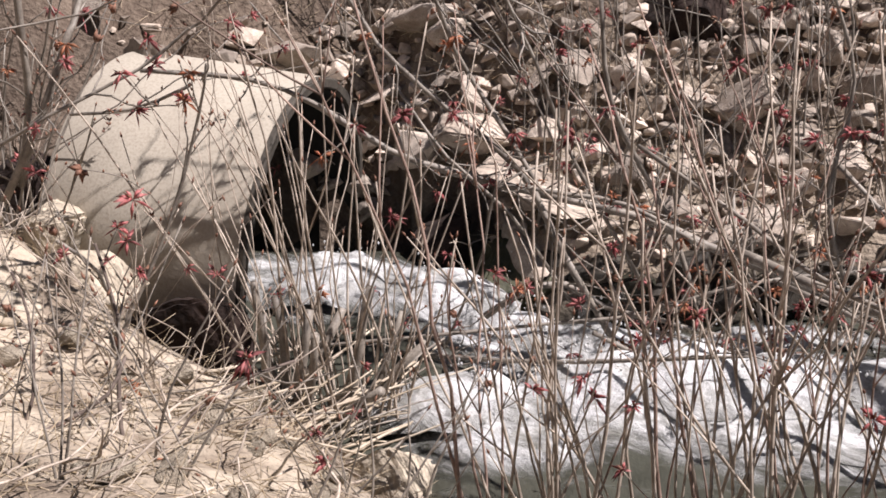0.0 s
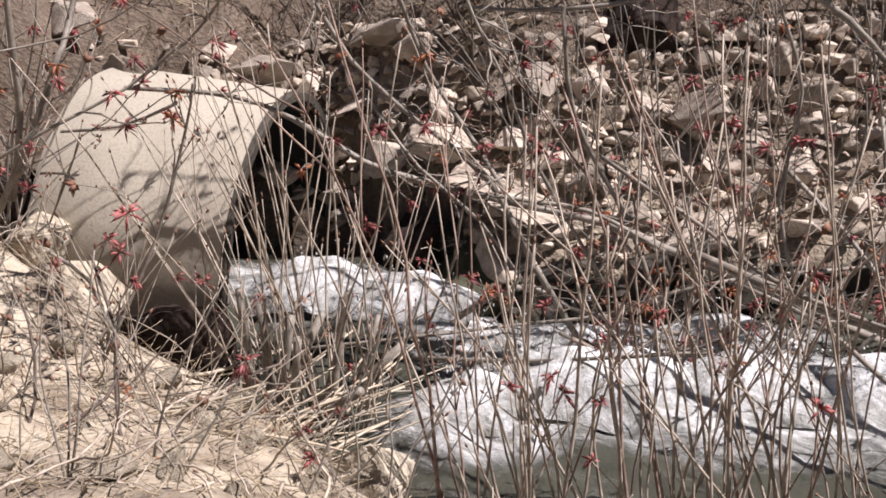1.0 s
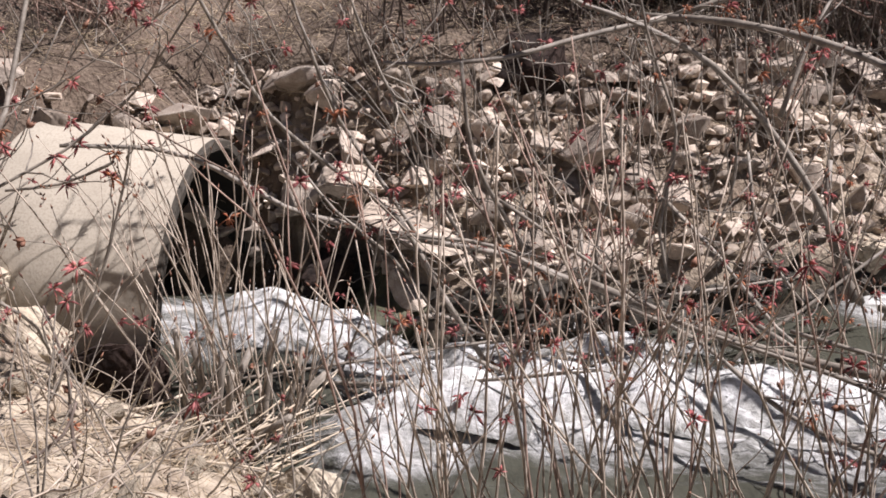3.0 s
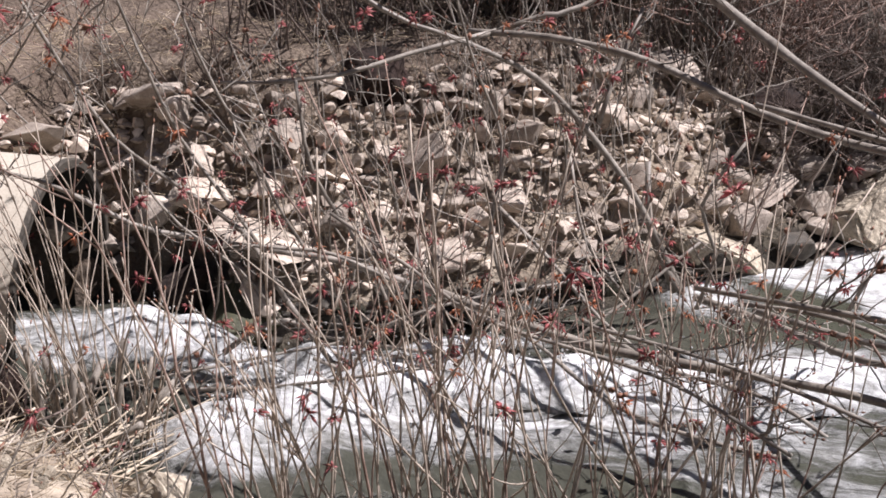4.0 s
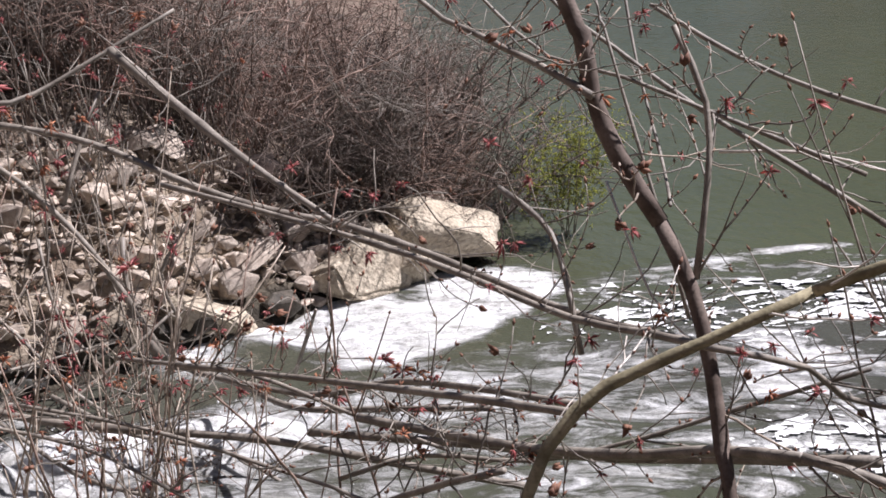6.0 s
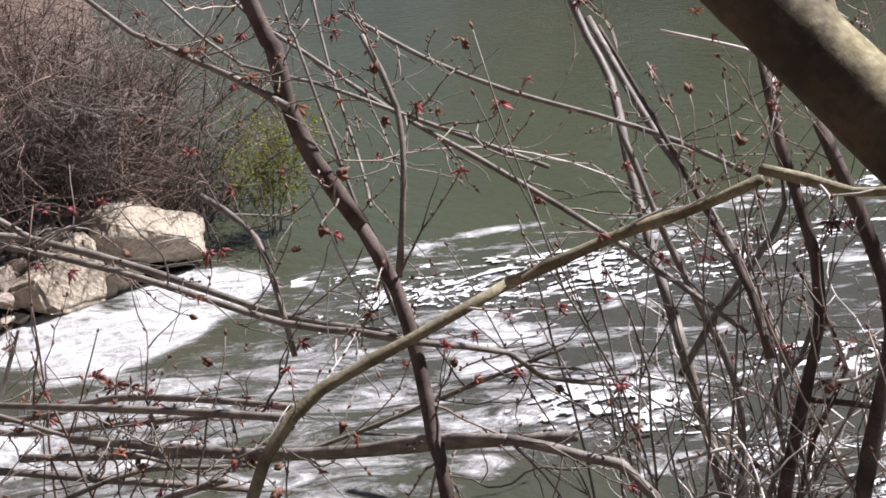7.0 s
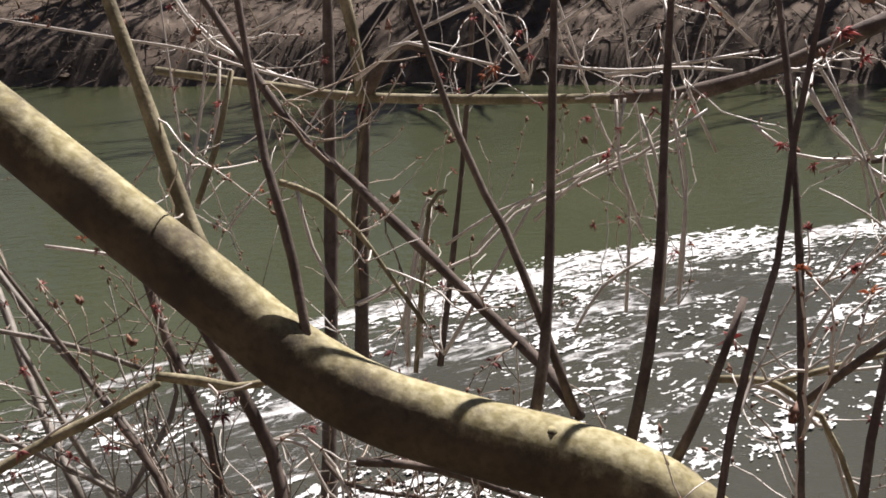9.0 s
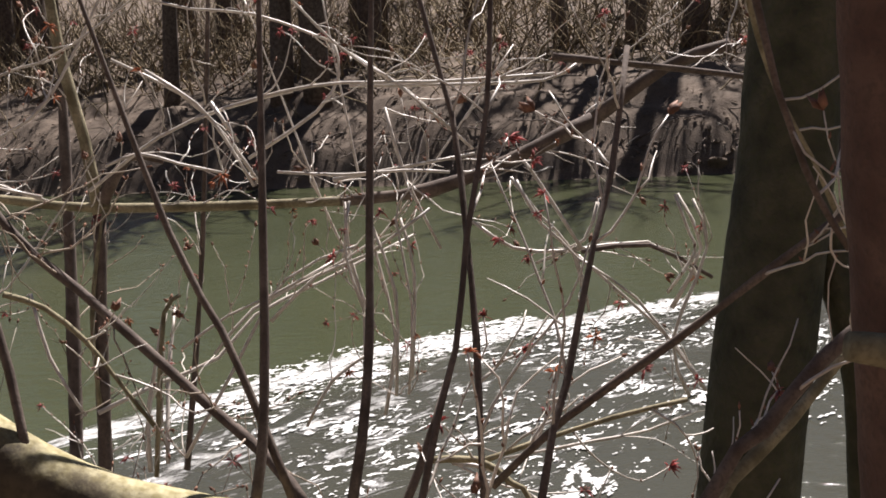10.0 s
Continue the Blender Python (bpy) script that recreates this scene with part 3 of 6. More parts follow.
def boulder_mesh(seed, sx, sy, sz, material):
    """A broken block: a hull of few corners, cut finer and roughened."""
    rng = random.Random(seed)
    bm = bmesh.new()
    for _ in range(13):
        v = Vector((rng.gauss(0, 1), rng.gauss(0, 1), rng.gauss(0, 1))).normalized() * rng.uniform(0.85, 1.1)
        bm.verts.new(v)
    out = bmesh.ops.convex_hull(bm, input=bm.verts)
    bmesh.ops.delete(bm, geom=[g for g in out["geom_interior"] if isinstance(g, bmesh.types.BMVert)], context="VERTS")
    bmesh.ops.bevel(bm, geom=list(bm.edges), offset=0.07, segments=2, affect="EDGES", clamp_overlap=True)
    bmesh.ops.triangulate(bm, faces=bm.faces)
    for _ in range(2):
        bmesh.ops.subdivide_edges(bm, edges=[e for e in bm.edges if e.calc_length() > 0.16], cuts=2, use_grid_fill=True)
        bmesh.ops.triangulate(bm, faces=bm.faces)
    off = Vector((seed * 3.1, seed * 1.7, 0))
    for v in bm.verts:
        p = v.co.copy()
        p *= 1 + 0.09 * noise.noise(p * 1.6 + off) + 0.05 * noise.noise(p * 4 + off) + 0.025 * noise.noise(p * 10 + off)
        p *= 1 - 0.06 * max(0.0, noise.noise(Vector((p.x * 1.2, p.y * 1.2, p.z * 5)) + off))
        v.co = Vector((p.x * sx, p.y * sy, p.z * sz))
    me = bpy.data.meshes.new("boulder")
    bm.to_mesh(me)
    me.materials.append(material)
    me.polygons.foreach_set("use_smooth", [True] * len(me.polygons))
    me.set_sharp_from_angle(angle=radians(38))
    return me


def boulder(seed, at, size, turn, material, label):
    ob = tagged(new("boulder", boulder_mesh(seed, *size, material)), label, "boulder", "boulders")
    ob.matrix_world = pose(*at, *turn)
    return ob


TAN = "big tan boulder with cracked weathered face at the water's edge"
boulder(3, (3.98, 5.88, 0.66), (0.36, 0.42, 0.24), (26, 34, -30), M_TAN, TAN)
boulder(7, (4.66, 6.05, 0.74), (0.52, 0.42, 0.30), (10, 12, -8), M_TAN, TAN)
boulder(9, (4.35, 5.85, 0.58), (0.20, 0.22, 0.18), (0, 0, 50), M_TAN, "small tan boulder wedged between larger ones in froth")
boulder(12, (2.84, 5.70, 0.66), (0.36, 0.20, 0.15), (8, 24, -12), M_TAN, "leaning slab of grey-brown stone by the froth")
WETL = "dark wet boulder beside the outfall, colour deepened for shade"
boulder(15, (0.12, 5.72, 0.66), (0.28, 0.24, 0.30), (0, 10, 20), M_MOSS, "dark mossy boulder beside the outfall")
# Near-black boulder stands in for the dark of the shaded cavity.
boulder(17, (-0.12, 6.06, 0.66), (0.26, 0.28, 0.30), (10, 0, 70), M_SHADE_EARTH, WETL)
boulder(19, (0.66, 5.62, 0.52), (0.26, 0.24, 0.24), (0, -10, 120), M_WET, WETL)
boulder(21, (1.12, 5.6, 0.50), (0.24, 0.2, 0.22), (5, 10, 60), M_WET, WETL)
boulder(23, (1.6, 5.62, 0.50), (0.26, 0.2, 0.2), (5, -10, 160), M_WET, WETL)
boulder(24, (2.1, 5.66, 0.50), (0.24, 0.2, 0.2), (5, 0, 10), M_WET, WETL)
boulder(25, (0.02, 6.10, 1.28), (0.20, 0.17, 0.12), (8, 12, 10), M_RUBBLE, "pale stone slab resting beside the pipe")
boulder(27, (0.24, 5.86, 1.08), (0.44, 0.30, 0.09), (0, 20, -14), M_RUBBLE, "pale stone slab above the dark wet hollow")
SOILY = "clod of brown earth heaped against the pipe"
boulder(61, (-1.78, 6.20, 1.66), (0.34, 0.30, 0.20), (0, 25, 0), M_SOIL, SOILY)
boulder(63, (-1.86, 5.93, 1.42), (0.30, 0.26, 0.22), (0, 40, 30), M_SOIL, SOILY)
boulder(65, (-1.42, 6.05, 1.68), (0.20, 0.22, 0.16), (10, 35, 70), M_RUBBLE, "brown stone lying on the back of the pipe")
# Dark clod stands in for shade in the hollow beside the pipe.
boulder(67, (-1.86, 5.42, 1.30), (0.17, 0.14, 0.17), (0, 10, 30), M_SHADE_EARTH, "clod beside the pipe, the shade of the hollow put into its colour")
PALE = "pale sandy stone on the near bank"
boulder(31, (-1.55, 4.80, 1.02), (0.34, 0.26, 0.24), (10, 30, 20), M_TAN, PALE)
boulder(36, (-1.80, 4.55, 1.08), (0.34, 0.3, 0.2), (0, 12, 50), M_TAN, PALE)
# Dark blocks stand in for shade in the hollow under the pipe.
boulder(32, (-1.20, 4.98, 0.74), (0.36, 0.13, 0.27), (0, 0, -14), M_SHADE_EARTH, "earth under the pipe, the shade of the hollow put into its colour")
boulder(34, (-0.98, 4.86, 0.42), (0.20, 0.14, 0.20), (0, 0, 70), M_WET, "stone in the hollow under the pipe, shade put into its colour")
boulder(33, (-1.72, 5.18, 1.18), (0.2, 0.16, 0.2), (0, 10, 60), M_TAN, PALE)
boulder(35, (-1.15, 4.2, 0.72), (0.26, 0.22, 0.14), (0, 18, 35), M_TAN, PALE)
boulder(37, (-0.36, 4.02, 0.52), (0.24, 0.26, 0.20), (0, 10, 80), M_TAN, PALE)

ROCKS = []
for k in range(12):
    me = stone_mesh(100 + k, 0.5 + 0.035 * k, 9 + k % 5, 0.025)
    me.materials.append(M_ROCK)
    ROCKS.append(me)
WET_ROCKS = [me.copy() for me in ROCKS]
for me in WET_ROCKS:
    me.materials.clear()
    me.materials.append(M_DAMP)
SANDY = [boulder_mesh(500 + k, 0.5, 0.5, 0.5, M_TAN) for k in range(4)]
rng = random.Random(5)
placed = []
tries = 0
while len(placed) < 470 and tries < 14000:
    tries += 1
    x = rng.uniform(-2.2, 4.9)
    u = rng.random() ** 1.3
    y = float(far_edge(x)) + 0.02 + u * (0.88 if x < 3.2 else 0.85)
    size = rng.choice((0.09, 0.11, 0.13, 0.16, 0.2, 0.24, 0.3, 0.38)) * rng.uniform(0.8, 1.15)
    if x < -0.3 and y < 6.35 + 0.1 * rng.random():
        continue
    if any((x - a) ** 2 + (y - b) ** 2 < (0.27 * (size + c)) ** 2 for a, b, c in placed):
        continue
    placed.append((x, y, size))
placed.sort(key=lambda p: -p[2])
rubble_v, rubble_f = [], []
for k, (x, y, size) in enumerate(placed):
    src = ROCKS[rng.randrange(12)]
    m = pose(x, y, float(height(x, y)) + size * 0.22, rng.uniform(-25, 25), rng.uniform(-25, 25), rng.uniform(0, 360)) @ Matrix.Diagonal((size * rng.uniform(0.9, 1.3), size, size * rng.uniform(0.8, 1.1), 1))
    if k < 290:
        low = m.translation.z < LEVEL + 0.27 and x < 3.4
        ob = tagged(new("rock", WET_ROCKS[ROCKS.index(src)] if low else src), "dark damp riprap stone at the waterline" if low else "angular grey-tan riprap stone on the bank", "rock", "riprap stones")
        ob.matrix_world = m
    elif m.translation.z > LEVEL + 0.25:
        o = len(rubble_v)
        rubble_v += [m @ v.co for v in src.vertices]
        rubble_f += [tuple(o + i for i in p.vertices) for p in src.polygons]
for _ in range(1250):
    x = rng.uniform(-2.2, 4.9)
    y = float(far_edge(x)) + rng.uniform(0.2, 0.98)
    if x < -0.3 and y < 6.35:
        continue
    size = rng.uniform(0.04, 0.12)
    m = pose(x, y, float(height(x, y)) + size * 0.2, rng.uniform(-40, 40), rng.uniform(-40, 40), rng.uniform(0, 360)) @ Matrix.Scale(size, 4)
    src = ROCKS[rng.randrange(12)]
    o = len(rubble_v)
    rubble_v += [m @ v.co for v in src.vertices]
    rubble_f += [tuple(o + i for i in p.vertices) for p in src.polygons]
tagged(new("rubble", mesh_of("rubble", rubble_v, rubble_f, M_RUBBLE, False)), "small broken stones between the riprap", "rubble", kind="stuff")

# pale lumps on the sandy near bank
for k in range(80):
    x, y = rng.uniform(-2.0, 0.3), rng.uniform(2.6, 4.9)
    if x > float(near_edge(y)) - 0.1:
        continue
    size = rng.uniform(0.05, 0.16)
    ob = tagged(new("rock", SANDY[k % 4]), "pale crumbly sandstone lump on the near bank", "rock", "sandy bank stones")
    ob.matrix_world = pose(x, y, float(height(x, y)) + size * 0.1, rng.uniform(-20, 20), rng.uniform(-20, 20), rng.uniform(0, 360)) @ Matrix.Diagonal((size * 1.3, size, size * 0.7, 1))

# ---- branches ----
def grow_tree(name, label, lines, material, seed, twigs=4, flowers=0.5, twig_bark=None, reach=0.5, bloom=1.0):
    """A tree or sapling seen by its main limbs: each line is radius, radius and the limb's bends."""
    rng = random.Random(seed)
    root = tagged(new(name), label, "tree")
    tw, red, bud, orange = Tubes(), Tubes(), Tubes(), Tubes()
    for r0, r1, *pts in lines:
        t = Tubes()
        c = spline(pts)
        t.tube(c, r0, r1, 8, 0.3, rng)
        part("branch", t.mesh("branch", material), root)
        length = sum((a - b).length for a, b in zip(c, c[1:]))
        for _ in range(int(length * twigs + rng.random())):
            i = rng.randrange(len(c) - 1)
            d = (c[i + 1] - c[i]).normalized()
            way = d + Vector((rng.uniform(-1, 1), rng.uniform(-1, 1), rng.uniform(-0.7, 1.0)))
            p = wander(c[i], way, rng.uniform(0.12, reach), rng, 7, 0.42, 0.08)
            r = min(0.0042, 0.6 * max(r0, r1)) * rng.uniform(0.6, 1.1)
            tw.tube(p, r, r * 0.5, 5)
            if reach > 0.5:
                q = wander(p[3], way + Vector((rng.gauss(0, 1), rng.gauss(0, 1), rng.gauss(0, 1))), rng.uniform(0.08, 0.25), rng, 4, 0.4)
                tw.tube(q, r * 0.7, r * 0.4, 4)
            for q in p[2:]:
                if rng.random() < 0.55:
                    bud.bud(q, Vector((rng.uniform(-1, 1), rng.uniform(-1, 1), 1.2)), rng.uniform(0.012, 0.026), 0.0045)
            if rng.random() < flowers:
                (orange if rng.random() < 0.25 else red).blossom(p[-1], p[-1] - p[-2], bloom * rng.uniform(0.045, 0.088), rng, 18)
            elif rng.random() < 0.3 * bloom:
                for _ in range(4):
                    bud.bud(p[-1], (p[-1] - p[-2]).normalized() + Vector((rng.gauss(0, 0.3), rng.gauss(0, 0.3), rng.gauss(0, 0.3))), rng.uniform(0.035, 0.055), 0.011)
            else:
                bud.bud(p[-1], p[-1] - p[-2], 0.026, 0.006)
    if tw.v:
        tagged(part("twig_growth", tw.mesh("twigs", twig_bark or material), root), kind="stuff")
        tagged(part("bud_growth", bud.mesh("buds", M_BUD), root), kind="stuff")
    if red.v:
        tagged(part("blossom_growth", red.mesh("blossoms", M_RED), root, "small red spring blossoms"), kind="stuff")
    if orange.v:
        tagged(part("leaf_growth", orange.mesh("young_leaves", M_ORNG), root, "opening orange-brown leaves"), kind="stuff")
    return root


SPROUTS = [
    (0.0141, 0.0059, (3.14, -0.39, 2.51), (3.22, -0.32, 2.76), (3.27, -0.25, 2.96), (3.32, -0.20, 3.11), (3.56, 0.02, 4.04)),
    (0.0164, 0.0060, (3.31, -0.89, 2.32), (3.41, -0.90, 2.48), (3.53, -0.89, 2.72), (3.67, -0.87, 3.06), (4.00, -0.83, 4.00)),
    (0.0164, 0.0060, (3.39, -1.11, 2.24), (3.52, -1.14, 2.46), (3.65, -1.15, 2.71), (3.80, -1.14, 3.04), (4.13, -1.14, 3.98)),
    (0.0130, 0.0054, (3.40, -0.98, 2.34), (3.47, -0.88, 2.56), (3.54, -0.77, 2.78), (3.61, -0.62, 3.04), (3.80, -0.27, 3.94)),
    (0.0138, 0.0092, (3.38, -1.22, 2.22), (3.48, -1.30, 2.40), (3.59, -1.37, 2.61)),
]
grow_tree("sapling", "sunlit pale twiggy saplings at the river edge", [
    (0.0103, 0.0064, (5.43, 0.26, 1.75), (5.63, 0.31, 2.03), (5.87, 0.34, 2.36)),
    (0.0083, 0.0062, (5.47, -1.60, 2.64), (5.49, -1.45, 2.90), (5.49, -1.38, 3.01)),
    (0.0083, 0.0062, (5.20, -0.35, 2.43), (5.26, -0.54, 2.60), (5.32, -0.74, 2.67), (5.39, -1.00, 2.84)),
    (0.0083, 0.0062, (5.24, -0.84, 2.10), (5.31, -0.85, 2.51), (5.34, -0.75, 2.83)),
    (0.0083, 0.0062, (5.45, -2.01, 2.02), (5.47, -1.95, 2.25), (5.56, -2.10, 2.61), (5.59, -2.05, 2.81)),
    (0.0107, 0.0064, (5.64, -0.65, 3.48), (5.66, -0.88, 3.31), (5.66, -1.15, 3.05)),
    (0.0059, 0.0064, (5.45, 0.91, 4.15), (5.53, 0.18, 3.76), (5.60, -0.26, 3.67), (5.64, -0.61, 3.52)),
    (0.0086, 0.0064, (5.22, 0.25, 1.95), (5.31, 0.16, 2.44), (5.33, 0.13, 2.48)),
    (0.0083, 0.0049, (4.00, 0.54, 1.42), (4.05, 0.48, 1.49), (4.10, 0.38, 1.51), (4.20, 0.29, 1.62), (4.20, 0.33, 1.78)),
    (0.0067, 0.0045, (4.30, 0.39, 1.80), (4.36, 0.30, 1.76), (4.36, 0.22, 1.59), (4.44, 0.03, 1.40), (4.54, -0.15, 1.28), (4.76, -0.53, 1.04)),
    (0.0068, 0.0051, (3.78, 0.83, 1.20), (3.90, 0.72, 1.24), (3.99, 0.62, 1.25), (4.03, 0.54, 1.19), (4.16, 0.40, 1.21), (4.27, 0.29, 1.22)),
    (0.0052, 0.0035, (3.55, 1.76, 2.17), (3.73, 1.55, 2.17), (3.89, 1.34, 2.11), (4.00, 1.18, 2.03)),
    (0.0054, 0.0035, (3.33, 2.10, 2.05), (3.32, 1.85, 1.70), (3.36, 1.66, 1.56)),
    (0.0072, 0.0052, (4.27, 1.26, 2.50), (4.38, 1.08, 2.45), (4.43, 0.97, 2.41), (4.44, 0.86, 2.31), (4.45, 0.78, 2.26)),
    (0.0095, 0.0052, (5.01, 0.35, 2.11), (5.17, 0.14, 2.19), (5.33, -0.06, 2.25), (5.47, -0.19, 2.40), (5.67, -0.44, 2.50), (5.97, -0.81, 2.65)),
    (0.0057, 0.0021, (4.84, 0.82, 2.44), (4.99, 0.70, 2.63), (5.06, 0.63, 2.71), (5.53, 0.24, 3.42)),
    (0.0042, 0.0057, (5.04, 1.17, 3.70), (4.84, 0.99, 2.74), (4.81, 0.96, 2.59), (4.74, 1.00, 2.50)),
    (0.0076, 0.0031, (4.67, 0.93, 2.53), (4.74, 0.90, 2.71), (4.83, 0.88, 2.93), (5.11, 0.84, 3.89)),
    (0.0078, 0.0032, (5.19, -0.10, 2.30), (5.31, -0.24, 2.46), (5.46, -0.47, 2.56), (5.59, -0.68, 2.67), (5.69, -0.81, 2.79), (6.10, -1.29, 3.47)),
    (0.0078, 0.0032, (5.37, -0.67, 2.02), (5.51, -0.66, 2.45), (5.55, -0.58, 2.68), (5.57, -0.51, 2.83), (5.68, -0.19, 3.75)),
    (0.0078, 0.0032, (5.39, -0.75, 1.97), (5.51, -0.79, 2.28), (5.59, -0.72, 2.59), (5.64, -0.67, 2.82), (5.83, -0.49, 3.78)),
    (0.0079, 0.0060, (5.07, 0.62, 2.60), (5.02, 0.54, 2.34), (5.00, 0.40, 2.10)),
    (0.0072, 0.0054, (4.31, 0.41, 1.79), (4.37, 0.31, 1.80), (4.38, 0.19, 1.68), (4.37, 0.11, 1.54), (4.44, -0.08, 1.49)),
    (0.0083, 0.0062, (5.53, -1.15, 2.76), (5.55, -1.31, 2.64), (5.60, -1.53, 2.61), (5.70, -1.86, 2.62), (5.72, -2.06, 2.46)),
    (0.0083, 0.0062, (5.60, -1.31, 2.93), (5.60, -1.42, 2.77), (5.61, -1.55, 2.61), (5.58, -1.59, 2.40)),
    (0.0083, 0.0062, (5.68, -1.66, 2.80), (5.63, -1.60, 2.65), (5.56, -1.40, 2.57)),
    (0.0103, 0.0062, (5.67, -1.95, 2.34), (5.75, -2.08, 2.58), (5.77, -1.99, 2.81)),
    (0.0083, 0.0062, (5.33, -0.75, 2.36), (5.36, -0.66, 2.63), (5.41, -0.64, 2.88)),
    (0.0084, 0.0063, (5.43, -0.28, 2.96), (5.43, -0.15, 3.17), (5.42, 0.03, 3.36), (5.37, 0.30, 3.52)),
    (0.0084, 0.0063, (5.12, 1.21, 3.52), (5.11, 1.07, 3.28), (5.14, 0.85, 3.09), (5.19, 0.55, 2.96)),
    (0.0105, 0.0063, (4.97, 1.03, 2.50), (5.04, 0.96, 2.75), (5.11, 0.94, 3.09)),
    (0.0083, 0.0062, (5.33, -0.89, 2.15), (5.42, -0.91, 2.57), (5.45, -0.86, 2.80)),
    (0.0083, 0.0062, (5.63, -2.08, 1.99), (5.64, -1.95, 2.20), (5.63, -1.75, 2.41), (5.61, -1.55, 2.61)),
    (0.0079, 0.0060, (4.86, -0.07, 1.97), (4.96, -0.24, 2.26), (5.09, -0.46, 2.62), (5.19, -0.73, 2.73)),
    (0.0084, 0.0035, (5.14, 0.89, 3.18), (5.24, 0.62, 3.30), (5.36, 0.42, 3.61), (5.62, 0.02, 4.46)),
    (0.0084, 0.0063, (5.25, 0.40, 2.99), (5.36, 0.12, 3.19), (5.45, -0.15, 3.29), (5.54, -0.42, 3.34)),
    (0.0084, 0.0063, (5.39, -0.25, 3.08), (5.48, -0.53, 3.25), (5.52, -0.63, 3.40), (5.54, -0.61, 3.54)),
    (0.0084, 0.0063, (5.44, -0.59, 2.97), (5.49, -0.85, 3.00), (5.56, -1.17, 3.04)),
    (0.0105, 0.0063, (5.41, -0.10, 3.32), (5.40, -0.21, 3.15)),
    (0.0084, 0.0063, (5.53, -0.81, 3.25), (5.49, -0.89, 2.95), (5.47, -1.02, 2.66)),
    (0.0084, 0.0063, (5.52, -0.67, 3.35), (5.59, -1.04, 3.33), (5.66, -1.46, 3.32), (5.70, -1.60, 3.38)),
    (0.0099, 0.0060, (4.81, 0.06, 1.93), (4.86, 0.06, 2.19), (4.95, -0.01, 2.53)),
    (0.0057, 0.0057, (4.76, -0.14, 2.43), (4.82, -0.31, 2.54), (4.88, -0.47, 2.60), (4.97, -0.70, 2.71)),
    (0.0057, 0.0057, (4.96, -0.80, 2.53), (4.98, -0.74, 2.74), (5.03, -0.76, 2.93)),
    (0.0057, 0.0038, (4.94, -0.96, 2.19), (5.01, -0.98, 2.52), (5.06, -0.93, 2.84), (5.09, -0.96, 2.94)),
    (0.0076, 0.0057, (5.21, -1.38, 2.96), (5.20, -1.47, 2.79), (5.21, -1.60, 2.65), (5.18, -1.64, 2.44)),
    (0.0057, 0.0057, (5.21, -1.60, 2.65), (5.23, -1.82, 2.48), (5.23, -2.00, 2.22), (5.23, -2.07, 2.11)),
    (0.0076, 0.0057, (5.27, -1.94, 2.49), (5.33, -2.05, 2.63), (5.34, -2.03, 2.71), (5.36, -1.98, 2.86)),
    (0.0044, 0.0060, (5.28, -0.07, 4.23), (5.33, -0.67, 3.53), (5.36, -0.86, 3.39), (5.38, -1.12, 3.15)),
    (0.0060, 0.0033, (4.91, 0.78, 3.42), (5.00, 0.52, 3.51), (5.07, 0.31, 3.59), (5.33, -0.36, 4.08)),
    (0.0079, 0.0060, (5.12, 0.05, 3.47), (5.14, -0.14, 3.33), (5.15, -0.24, 3.19), (5.14, -0.35, 2.99)),
    (0.0060, 0.0060, (5.00, 0.20, 3.11), (5.05, 0.08, 3.15), (5.08, -0.07, 3.10), (5.12, -0.24, 3.05)),
    (0.0079, 0.0060, (5.17, -0.24, 3.30), (5.24, -0.46, 3.35), (5.31, -0.69, 3.37), (5.40, -1.03, 3.35), (5.53, -1.52, 3.35)),
    (0.0060, 0.0060, (5.17, -0.44, 3.04), (5.24, -0.69, 3.01), (5.30, -0.93, 3.01), (5.34, -1.10, 2.99)),
    (0.0049, 0.0055, (4.30, 1.36, 3.33), (4.42, 0.88, 3.23), (4.46, 0.68, 3.19), (4.51, 0.49, 3.12), (4.56, 0.25, 3.05)),
    (0.0055, 0.0055, (4.49, 0.82, 3.50), (4.48, 0.70, 3.32), (4.49, 0.59, 3.19)),
    (0.0083, 0.0055, (4.36, -1.22, 2.12), (4.39, -1.36, 2.08), (4.41, -1.49, 1.97), (4.41, -1.54, 1.89), (4.41, -1.74, 1.16)),
    (0.0052, 0.0052, (4.45, -0.70, 2.22), (4.50, -0.79, 2.37), (4.56, -0.93, 2.46)),
    (0.0052, 0.0052, (4.60, -1.36, 2.05), (4.68, -1.64, 2.08), (4.75, -1.86, 2.10), (4.80, -2.01, 2.15)),
], M_PALE, 7, 4, 0.4, None, 0.5, 0.6)
